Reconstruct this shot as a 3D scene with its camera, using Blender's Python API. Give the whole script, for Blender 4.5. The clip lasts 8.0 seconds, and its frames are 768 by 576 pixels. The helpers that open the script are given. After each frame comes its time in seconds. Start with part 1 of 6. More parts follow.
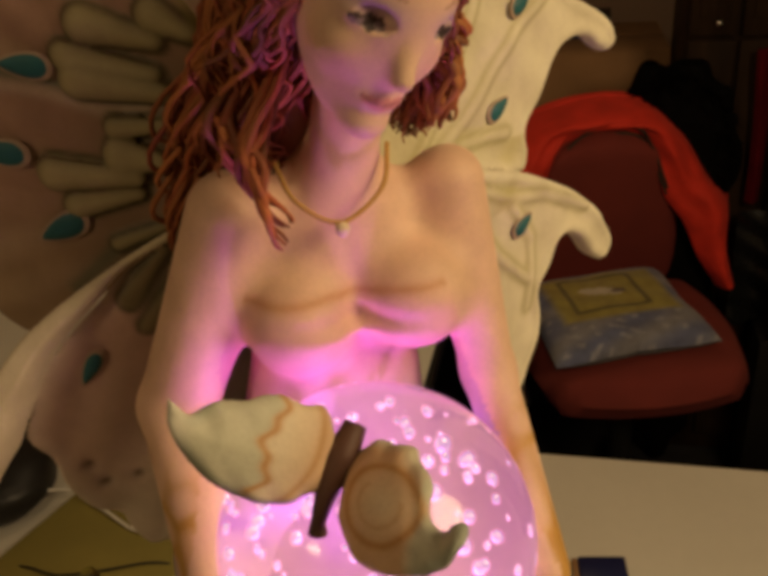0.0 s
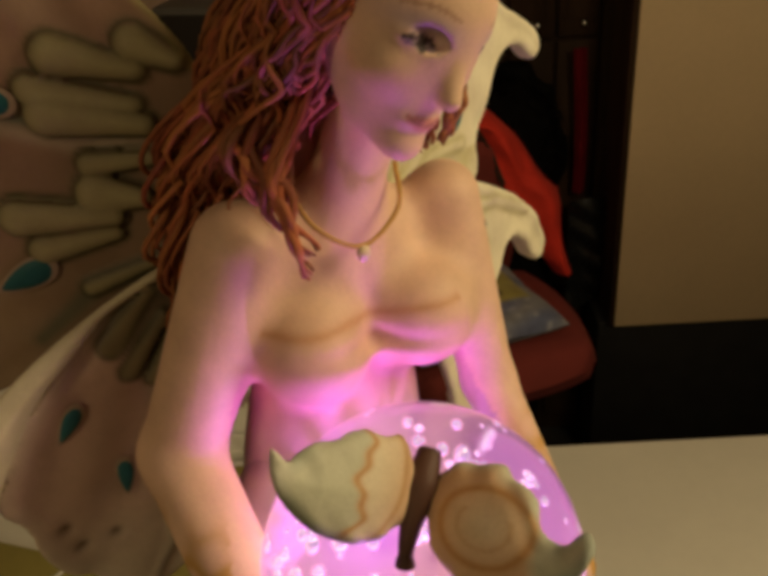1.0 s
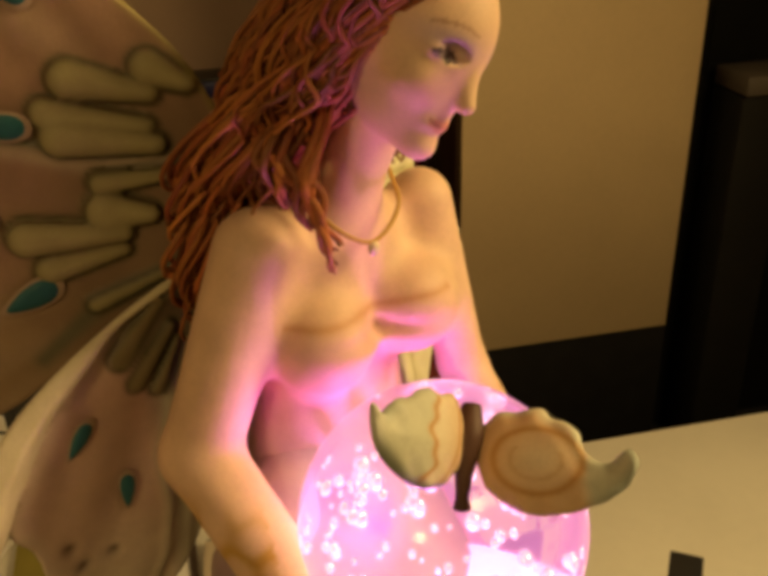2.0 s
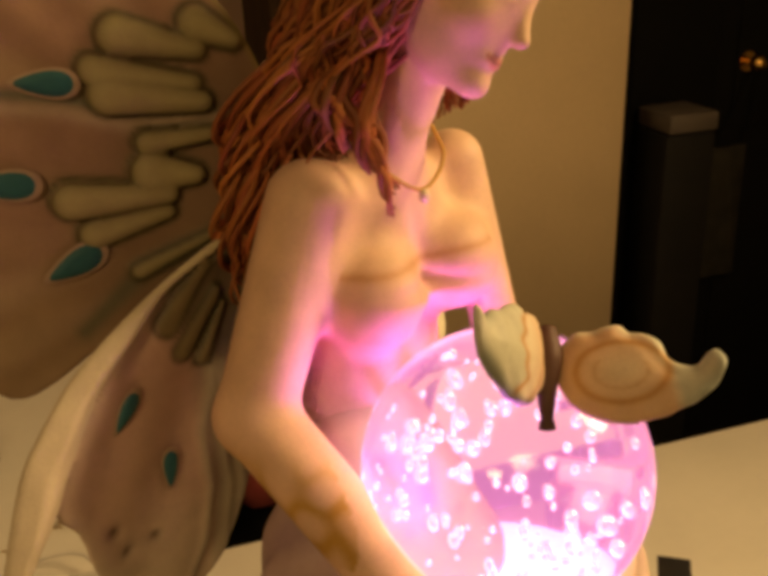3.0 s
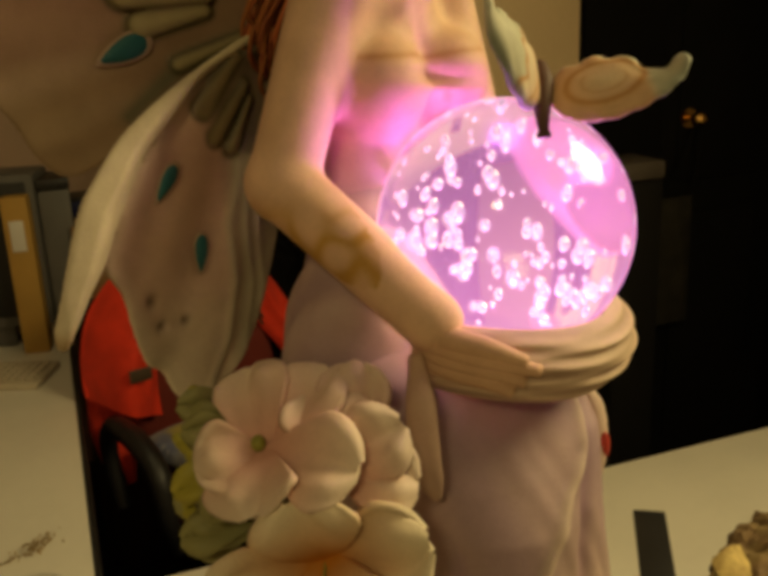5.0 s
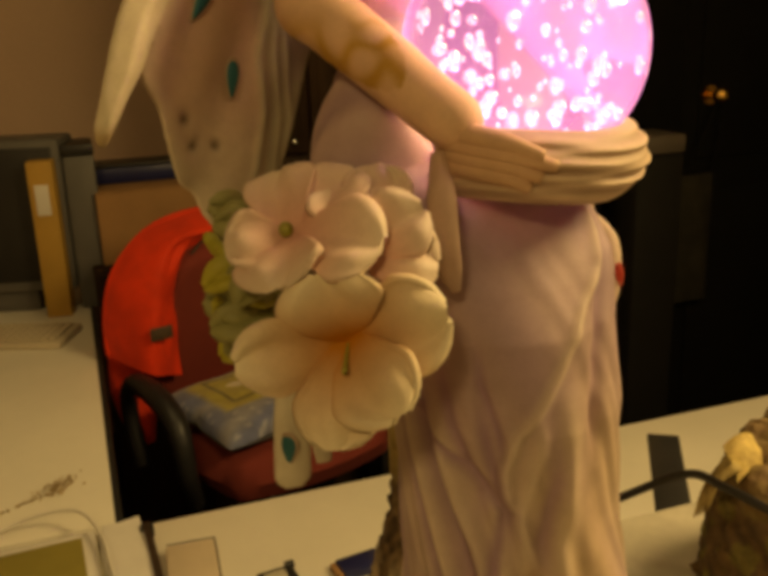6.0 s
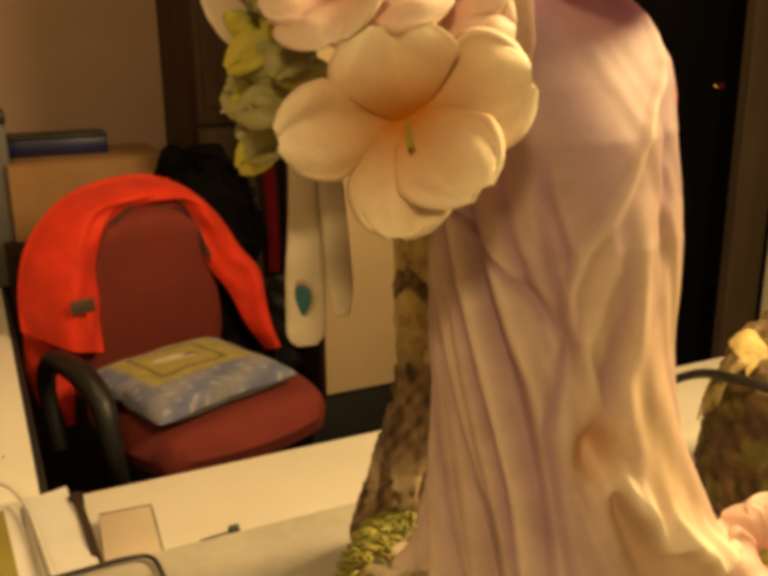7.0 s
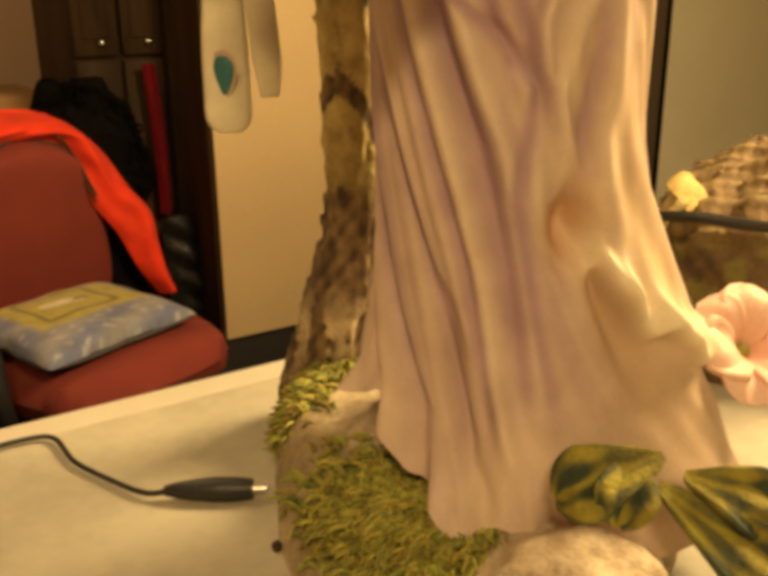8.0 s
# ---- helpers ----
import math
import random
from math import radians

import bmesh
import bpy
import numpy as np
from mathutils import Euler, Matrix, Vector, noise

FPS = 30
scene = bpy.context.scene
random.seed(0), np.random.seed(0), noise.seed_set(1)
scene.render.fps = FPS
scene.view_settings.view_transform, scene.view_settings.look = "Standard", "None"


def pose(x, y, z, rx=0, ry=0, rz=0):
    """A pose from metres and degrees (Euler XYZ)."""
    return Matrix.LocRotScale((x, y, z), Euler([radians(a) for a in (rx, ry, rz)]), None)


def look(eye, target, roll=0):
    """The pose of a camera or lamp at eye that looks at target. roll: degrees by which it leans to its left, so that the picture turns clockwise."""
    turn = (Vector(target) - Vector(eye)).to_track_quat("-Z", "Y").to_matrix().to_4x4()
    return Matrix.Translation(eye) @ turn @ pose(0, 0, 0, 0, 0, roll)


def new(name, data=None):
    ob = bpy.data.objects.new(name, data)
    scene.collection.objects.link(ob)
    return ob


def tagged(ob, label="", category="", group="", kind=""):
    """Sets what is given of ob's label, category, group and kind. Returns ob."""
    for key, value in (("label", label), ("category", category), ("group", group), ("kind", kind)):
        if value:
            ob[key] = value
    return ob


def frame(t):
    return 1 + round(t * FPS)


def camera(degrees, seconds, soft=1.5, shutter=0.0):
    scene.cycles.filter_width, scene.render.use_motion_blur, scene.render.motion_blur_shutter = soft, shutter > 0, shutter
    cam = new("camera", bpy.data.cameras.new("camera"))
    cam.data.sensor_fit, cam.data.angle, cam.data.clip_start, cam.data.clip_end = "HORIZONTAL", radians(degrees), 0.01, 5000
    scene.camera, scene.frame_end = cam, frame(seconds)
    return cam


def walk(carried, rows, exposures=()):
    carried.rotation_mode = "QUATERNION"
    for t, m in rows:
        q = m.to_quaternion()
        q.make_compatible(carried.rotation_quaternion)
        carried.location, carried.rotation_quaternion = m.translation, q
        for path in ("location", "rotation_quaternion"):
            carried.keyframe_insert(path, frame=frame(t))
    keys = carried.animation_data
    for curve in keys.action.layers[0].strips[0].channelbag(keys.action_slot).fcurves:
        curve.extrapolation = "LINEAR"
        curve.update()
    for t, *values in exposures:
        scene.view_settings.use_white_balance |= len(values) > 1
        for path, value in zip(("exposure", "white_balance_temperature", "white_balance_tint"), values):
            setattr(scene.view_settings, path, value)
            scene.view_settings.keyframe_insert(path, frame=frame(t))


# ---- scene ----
cam = camera(47.36, 8.0, soft=5.0)
PATH = [
    (0, (0.0769, -0.1908, 1.6855), (-0.1449, 0.6500, 1.1917), -5.15),
    (0.5, (0.0346, -0.1865, 1.6870), (-0.0914, 0.6734, 1.1923), -4.37),
    (1, (0.0101, -0.1923, 1.6920), (-0.0156, 0.6740, 1.1930), -4.05),
    (1.2, (-0.0083, -0.1949, 1.6922), (0.0008, 0.6732, 1.1958), -3.25),
    (2.3, (-0.0794, -0.2326, 1.6936), (0.1365, 0.6436, 1.2628), -1.78),
    (2.5, (-0.0941, -0.2331, 1.6823), (0.1301, 0.6509, 1.2720), -1.63),
    (3, (-0.1126, -0.2324, 1.6561), (0.1566, 0.6463, 1.2617), -2.59),
    (3.5, (-0.1280, -0.2447, 1.6308), (0.1604, 0.6378, 1.2592), -2.87),
    (4, (-0.1460, -0.2708, 1.6005), (0.1623, 0.6167, 1.2581), -3.30),
    (4.2, (-0.1531, -0.2811, 1.5899), (0.1674, 0.6064, 1.2586), -2.68),
    (5.3, (-0.1743, -0.3161, 1.5257), (0.1573, 0.5828, 1.2394), -2.59),
    (5.5, (-0.1803, -0.3244, 1.5100), (0.1435, 0.5756, 1.2183), -2.30),
    (6, (-0.1857, -0.3413, 1.4725), (0.1268, 0.5631, 1.1819), -2.05),
    (6.5, (-0.1962, -0.3305, 1.4336), (0.1611, 0.5555, 1.1378), -1.35),
    (7, (-0.2283, -0.2956, 1.3813), (0.1794, 0.5723, 1.0977), -0.48),
    (7.5, (-0.2478, -0.2737, 1.3328), (0.2022, 0.5693, 1.0381), -0.19),
    (8, (-0.2344, -0.2618, 1.2952), (0.2741, 0.5374, 0.9749), -0.52),
]
EXPOSURES = [(0, -1.0, 5600, 18), (0.5, -1.0, 5400, 14), (1, -0.95, 5200, 9), (2.5, -0.25, 7100, 4), (3, -0.3, 6700, 17), (3.5, -0.4, 6400, 19), (4, -0.6, 5600, 16), (5.5, -0.5, 6000, -10), (6, -0.2, 7000, 2), (6.5, 0.4, 6600, 12), (7, 0.75, 6500, 11), (8, 1.15, 6400, 7)]
walk(cam, [(t, look(eye, target, roll)) for t, eye, target, roll in PATH], EXPOSURES)

# world and lights
LAMP_POWER, ORB_GLOW, LED_POWER, LED_COLOUR = 21.0, 1.3, 0.56, (0.80, 0.19, 1.0)
world = bpy.data.worlds.new("world")
scene.world = world
world.use_nodes = True
world.node_tree.nodes["Background"].inputs[0].default_value = (1.0, 0.72, 0.45, 1)
world.node_tree.nodes["Background"].inputs[1].default_value = 0.02


def area_lamp(name, at, to, size, watts, colour):
    data = bpy.data.lights.new(name, "AREA")
    data.shape, data.size, data.energy, data.color = "DISK", size, watts, colour
    ob = new(name, data)
    ob.matrix_world = look(at, to)
    return tagged(ob, kind="structure")


area_lamp("unseen_lamp", (0.95, -0.1, 2.05), (0.2, 0.3, 0.9), 0.55, LAMP_POWER, (1.0, 0.675, 0.285))
# added fill lamp out of view, for the sides that face the camera
area_lamp("unseen_lamp", (-0.9, -1.3, 2.42), (-0.6, -1.0, 0.0), 0.32, 0.54 * LAMP_POWER, (1.0, 0.675, 0.285))

# added fill lamp out of view that lifts the chair and desk return
area_lamp("unseen_lamp", (-0.3, 1.0, 2.42), (0.1, 1.5, 0.6), 0.32, 0.16 * LAMP_POWER, (1.0, 0.675, 0.285))

# the LED inside the glass ball
led = bpy.data.lights.new("led_lamp", "SPOT")
led.energy, led.color, led.shadow_soft_size = LED_POWER, LED_COLOUR, 0.0025
led.spot_size, led.spot_blend = radians(146), 0.7
led_lamp = tagged(new("led_lamp", led), kind="structure")
led_lamp.matrix_world = look((0.0102, 0.0218, 1.06 + 0.3987 - 0.033), (0.012, 0.036, 1.06 + 0.52))


# materials
def shader(name, base=(0.5, 0.5, 0.5), rough=0.6, metal=0.0, vary=0.25, scale=12.0, grain=140.0, bump=0.25, attr="", dark=None, coat=0.0, sheen=0.0, stretch=(1, 1, 1), emit=None, strength=0.0, spec=0.5):
    """A surface with stains at one scale, grain at another and a fine relief."""
    mat = bpy.data.materials.new(name)
    mat.use_nodes = True
    t = mat.node_tree
    n, l = t.nodes, t.links
    b = n["Principled BSDF"]
    co = n.new("ShaderNodeTexCoord")
    mp = n.new("ShaderNodeMapping")
    mp.inputs["Scale"].default_value = stretch
    l.new(co.outputs["Object"], mp.inputs["Vector"])
    big, small = n.new("ShaderNodeTexNoise"), n.new("ShaderNodeTexNoise")
    for tex, s, d in ((big, scale, 4.0), (small, grain, 3.0)):
        tex.inputs["Scale"].default_value, tex.inputs["Detail"].default_value = s, d
        l.new(mp.outputs["Vector"], tex.inputs["Vector"])
    ramp = n.new("ShaderNodeMapRange")
    ramp.inputs["From Min"].default_value, ramp.inputs["From Max"].default_value = 0.32, 0.68
    ramp.inputs["To Min"].default_value, ramp.inputs["To Max"].default_value = 0.0, 1.0
    add = n.new("ShaderNodeMath")
    add.operation = "MULTIPLY_ADD"
    l.new(small.outputs["Fac"], add.inputs[0])
    add.inputs[1].default_value = 0.35
    l.new(big.outputs["Fac"], add.inputs[2])
    sub = n.new("ShaderNodeMath")
    sub.operation = "SUBTRACT"
    l.new(add.outputs[0], sub.inputs[0])
    sub.inputs[1].default_value = 0.175
    l.new(sub.outputs[0], ramp.inputs["Value"])
    mix = n.new("ShaderNodeMix")
    mix.data_type = "RGBA"
    l.new(ramp.outputs["Result"], mix.inputs["Factor"])
    if attr:
        at = n.new("ShaderNodeAttribute")
        at.attribute_name = attr
        low = n.new("ShaderNodeMix")
        low.data_type, low.blend_type = "RGBA", "MULTIPLY"
        low.inputs["Factor"].default_value = 1.0
        l.new(at.outputs["Color"], low.inputs["A"])
        low.inputs["B"].default_value = (1 - vary, 1 - 1.1 * vary, 1 - 1.2 * vary, 1)
        l.new(low.outputs["Result"], mix.inputs["A"])
        l.new(at.outputs["Color"], mix.inputs["B"])
    else:
        mix.inputs["A"].default_value = (*(dark or [c * (1 - vary) for c in base]), 1)
        mix.inputs["B"].default_value = (*base, 1)
    l.new(mix.outputs["Result"], b.inputs["Base Color"])
    rr = n.new("ShaderNodeMapRange")
    rr.inputs["To Min"].default_value, rr.inputs["To Max"].default_value = max(0.02, rough - 0.1), min(1, rough + 0.1)
    l.new(small.outputs["Fac"], rr.inputs["Value"])
    l.new(rr.outputs["Result"], b.inputs["Roughness"])
    b.inputs["Metallic"].default_value = metal
    b.inputs["Specular IOR Level"].default_value = spec
    b.inputs["Coat Weight"].default_value = coat
    b.inputs["Sheen Weight"].default_value = sheen
    if bump:
        bp = n.new("ShaderNodeBump")
        bp.inputs["Strength"].default_value, bp.inputs["Distance"].default_value = bump, 0.002
        l.new(small.outputs["Fac"], bp.inputs["Height"])
        l.new(bp.outputs["Normal"], b.inputs["Normal"])
    if emit:
        b.inputs["Emission Color"].default_value, b.inputs["Emission Strength"].default_value = (*emit, 1), strength
    return mat


M = {}
M["resin"] = shader("painted_resin", rough=0.6, vary=0.16, scale=60, grain=700, bump=0.08, attr="paint")
M["rough"] = shader("rough_resin", rough=0.75, vary=0.45, scale=90, grain=500, bump=0.5, attr="paint")
M["desk"] = shader("white_laminate", (0.82, 0.78, 0.68), 0.45, vary=0.07, scale=5, grain=60, bump=0.03)
M["slab"] = shader("greige_board", (0.54, 0.50, 0.41), 0.6, vary=0.3, scale=9, grain=120, bump=0.15)
M["wall"] = shader("wall_paint", (0.60, 0.43, 0.32), 0.85, vary=0.15, scale=2, grain=90, bump=0.1)
M["lightwall"] = shader("pale_wall_paint", (0.90, 0.84, 0.66), 0.85, vary=0.1, scale=2, grain=90, bump=0.1)
M["ceiling"] = shader("ceiling_paint", (0.7, 0.68, 0.64), 0.9, vary=0.06, scale=2, grain=60, bump=0.1)
M["floor"] = shader("dark_carpet", (0.035, 0.033, 0.035), 0.95, vary=0.4, scale=6, grain=300, bump=0.6, spec=0.1)
M["panel"] = shader("cream_panel", (0.62, 0.47, 0.28), 0.55, vary=0.12, scale=3, grain=70, bump=0.05)
M["black"] = shader("black_plastic", (0.016, 0.015, 0.016), 0.45, vary=0.3, scale=20, grain=300, bump=0.08)
M["darkwood"] = shader("dark_wood", (0.04, 0.023, 0.013), 0.5, vary=0.5, scale=14, grain=90, bump=0.2, spec=0.06, stretch=(1, 1, 0.15))
M["brown"] = shader("brown_wood_frame", (0.075, 0.048, 0.03), 0.55, vary=0.35, scale=14, grain=120, bump=0.15, stretch=(1, 1, 0.15))
M["upholstery"] = shader("rust_red_upholstery", (0.20, 0.028, 0.02), 0.9, vary=0.2, scale=8, grain=420, bump=0.4)
M["jacket"] = shader("orange_red_cloth", (0.80, 0.045, 0.014), 0.7, vary=0.25, scale=14, grain=38, bump=1.0, sheen=0.05, spec=0.25)
M["card"] = shader("brown_cardboard", (0.36, 0.2, 0.085), 0.85, vary=0.2, scale=8, grain=120, bump=0.15)
M["paper"] = shader("white_paper", (0.75, 0.72, 0.68), 0.8, vary=0.08, scale=10, grain=100, bump=0.05)
# near black that puts the darkness of the doorway into the colour
M["deepblack"] = shader("doorway_dark_black", (0.005, 0.0045, 0.0045), 0.85, vary=0.3, scale=10, grain=150, bump=0.1, spec=0.15)
M["rust"] = shader("rust_red_metal", (0.22, 0.035, 0.02), 0.5, metal=0.3, vary=0.3, scale=30, grain=150, bump=0.1)
M["post"] = shader("grey_brown_post", (0.115, 0.08, 0.052), 0.6, vary=0.3, scale=14, grain=120, bump=0.15, stretch=(1, 1, 0.15))
# cloth and plastics by the door, its shade put into their base colours
M["greycloth"] = shader("shaded_grey_cloth", (0.034, 0.030, 0.022), 0.9, vary=0.35, scale=16, grain=200, bump=0.3, spec=0.1)
M["dim"] = shader("shaded_grey_plastic", (0.012, 0.011, 0.010), 0.7, vary=0.2, scale=10, grain=150, bump=0.05, spec=0.2)
M["dimlid"] = shader("shaded_pale_plastic", (0.10, 0.08, 0.065), 0.6, vary=0.2, scale=10, grain=150, bump=0.05)
M["brass"] = shader("brass", (0.75, 0.45, 0.12), 0.22, metal=1.0, vary=0.2, scale=30, grain=200, bump=0.03)
M["steel"] = shader("bright_metal", (0.7, 0.68, 0.65), 0.25, metal=1.0, vary=0.1, scale=30, grain=200, bump=0.02)


# mesh helpers
def part(name, bm, mat, parent=None, label="", smooth=True):
    me = bpy.data.meshes.new(name)
    bmesh.ops.recalc_face_normals(bm, faces=bm.faces)
    bm.to_mesh(me)
    bm.free()
    for p in me.polygons:
        p.use_smooth = smooth
    me.materials.append(mat)
    ob = new(name, me)
    if smooth:
        me.set_sharp_from_angle(angle=radians(40))
    if parent:
        ob.parent = parent
    if label:
        tagged(ob, label)
    return ob


def thing(name, at, label, category, group="", rz=0):
    ob = new(name)
    ob.matrix_world = pose(*at, 0, 0, rz)
    ob.empty_display_size = 0.05
    return tagged(ob, label, category, group)


def box(lo, hi, bevel=0.003, seg=2, bm=None):
    """A bevelled block between two corners."""
    bm = bm or bmesh.new()
    size, mid = [b - a for a, b in zip(lo, hi)], [(a + b) / 2 for a, b in zip(lo, hi)]
    made = bmesh.ops.create_cube(bm, size=1, matrix=Matrix.LocRotScale(mid, None, size))
    if bevel:
        edges = {e for v in made["verts"] for e in v.link_edges}
        bmesh.ops.bevel(bm, geom=list(edges), offset=min(bevel, min(size) * 0.45), segments=seg, affect="EDGES", profile=0.5)
    return bm


def rod(a, b, r1, r2=None, seg=16, bm=None):
    bm = bm or bmesh.new()
    a, b = Vector(a), Vector(b)
    m = Matrix.Translation((a + b) / 2) @ (b - a).to_track_quat("Z", "Y").to_matrix().to_4x4()
    bmesh.ops.create_cone(bm, cap_ends=True, segments=seg, radius1=r1, radius2=r1 if r2 is None else r2, depth=(b - a).length, matrix=m)
    return bm


def spline(points, n):
    """n points along a smooth line through the given ones."""
    p = np.array(points, float)
    p = np.vstack([2 * p[0] - p[1], p, 2 * p[-1] - p[-2]])
    out = []
    for s in np.linspace(0, len(points) - 1 - 1e-6, n):
        i, u = int(s), s - int(s)
        a, b, c, d = p[i : i + 4]
        out.append(0.5 * (2 * b + (c - a) * u + (2 * a - 5 * b + 4 * c - d) * u * u + (3 * b - a - 3 * c + d) * u**3))
    return np.array(out)


def tube_grid(points, radii, n=30, seg=10, flat=1.0, side=None):
    """Rings round a smooth line: an (n, seg, 3) grid. flat squeezes the ring along side."""
    c = spline(points, n)
    r = np.interp(np.linspace(0, 1, n), np.linspace(0, 1, len(radii)), radii)
    t = np.gradient(c, axis=0)
    t /= np.linalg.norm(t, axis=1)[:, None]
    ref = np.array(side if side is not None else (0.31, 0.2, 0.93))
    u = ref - (t @ ref)[:, None] * t
    u /= np.linalg.norm(u, axis=1)[:, None]
    v = np.cross(t, u)
    a = np.linspace(0, 2 * np.pi, seg, endpoint=False)
    return c[:, None] + r[:, None, None] * (flat * np.cos(a)[None, :, None] * u[:, None] + np.sin(a)[None, :, None] * v[:, None])


def grid_bm(g, close=False, bm=None, caps=False):
    bm = bm or bmesh.new()
    n, m = g.shape[:2]
    vs = [[bm.verts.new(tuple(map(float, p))) for p in row] for row in g]
    for i in range(n - 1):
        for j in range(m if close else m - 1):
            k = (j + 1) % m
            bm.faces.new((vs[i][j], vs[i][k], vs[i + 1][k], vs[i + 1][j]))
    if caps:
        bm.faces.new(vs[0])
        bm.faces.new(vs[-1][::-1])
    return bm


def tube(points, radii, n=30, seg=10, bm=None):
    return grid_bm(tube_grid(points, radii if isinstance(radii, (list, tuple)) else [radii, radii], n, seg), True, bm, True)


def sheet(g, thick):
    """A curved sheet of a given thickness from an (n, m, 3) grid."""
    bm = grid_bm(g)
    bmesh.ops.recalc_face_normals(bm, faces=bm.faces)
    bmesh.ops.solidify(bm, geom=list(bm.faces), thickness=thick)
    return bm


def structure(name, bm, mat, label="", smooth=False):
    return tagged(part(name, bm, mat, None, label, smooth), kind="structure")


# the room: floor, ceiling and four walls
structure("floor", box((-2.2, -2.4, -0.1), (3.6, 3.0, 0), 0), M["floor"], "dark carpet floor")
structure("ceiling", box((-2.2, -2.4, 2.5), (3.6, 3.0, 2.6), 0), M["ceiling"], "plain pale ceiling")
structure("wall_back", box((-2.2, 2.9, 0), (3.6, 3.0, 2.5), 0), M["wall"], "dull brown painted back wall")
structure("wall_front", box((-2.2, -2.4, 0), (3.6, -2.3, 2.5), 0), M["lightwall"], "plain pale wall behind the camera")
structure("wall_left", box((-2.2, -2.3, 0), (-2.1, 2.9, 2.5), 0), M["wall"], "dull brown painted side wall")
structure("wall_right", box((3.5, -2.3, 0), (3.6, 2.9, 2.5), 0), M["lightwall"], "plain pale side wall")

# the desk: a long top, and a return at its far left
DESK_Z = 0.74
desk = thing("desk", (0.3, 0.3, 0), "long white laminate desk top with a straight far edge", "desk")
part("desktop", box((-1.9, -0.75, DESK_Z - 0.03), (1.75, 0.615, DESK_Z), 0.003), M["desk"], desk, "white laminate top")
for x, y in ((-1.8, -0.7), (1.6, -0.7), (1.6, 0.5)):
    part("desk_leg", box((x, y, 0), (x + 0.06, y + 0.06, DESK_Z - 0.03), 0.004), M["black"], desk)
return_desk = thing("return_desk", (-0.9, 1.6, 0), "white laminate desk return with a dark edge band", "desk")
part("desktop", box((-0.75, -0.66, DESK_Z - 0.03), (0.70, 1.0, DESK_Z), 0.003), M["desk"], return_desk)
part("edge_band", box((0.702, -0.66, DESK_Z - 0.032), (0.712, 1.0, DESK_Z - 0.002), 0.001), M["black"], return_desk, "dark edge band")
for x, y in ((-0.7, 0.9), (0.6, 0.9), (0.6, -0.6), (-0.7, -0.6)):
    part("desk_leg", box((x, y, 0), (x + 0.05, y + 0.05, DESK_Z - 0.03), 0.004), M["black"], return_desk)

# the low cabinet on the desk that carries the statue
STAND_Z = 1.06
stand = thing("cabinet", (0.1, -0.1, DESK_Z), "low greige cabinet standing on the white desk", "cabinet")
part("body", box((-0.62, -0.35, 0), (0.62, 0.305, STAND_Z - DESK_Z - 0.012), 0.004), M["slab"], stand)
part("top", box((-0.63, -0.36, STAND_Z - DESK_Z - 0.012), (0.63, 0.315, STAND_Z - DESK_Z), 0.003), M["slab"], stand, "mottled greige top board")

# the tall cream cabinet on its dark base, and the dark doorway beside it
cream = thing("tall_cabinet", (0.82, 1.93, 0), "tall cream cabinet on a dark plinth", "cabinet")
part("carcass", box((-0.295, -0.27, 0.475), (0.295, 0.27, 2.2), 0.003), M["panel"], cream)
# dark sheet added so that the cream side does not show lit
part("side_panel", box((-0.309, -0.268, 0.476), (-0.296, 0.27, 2.2), 0.001), M["darkwood"], cream, "added dark sheet over the cream side")
part("plinth", box((-0.33, -0.25, 0), (0.31, 0.27, 0.475), 0.004), M["black"], cream, "black plinth")

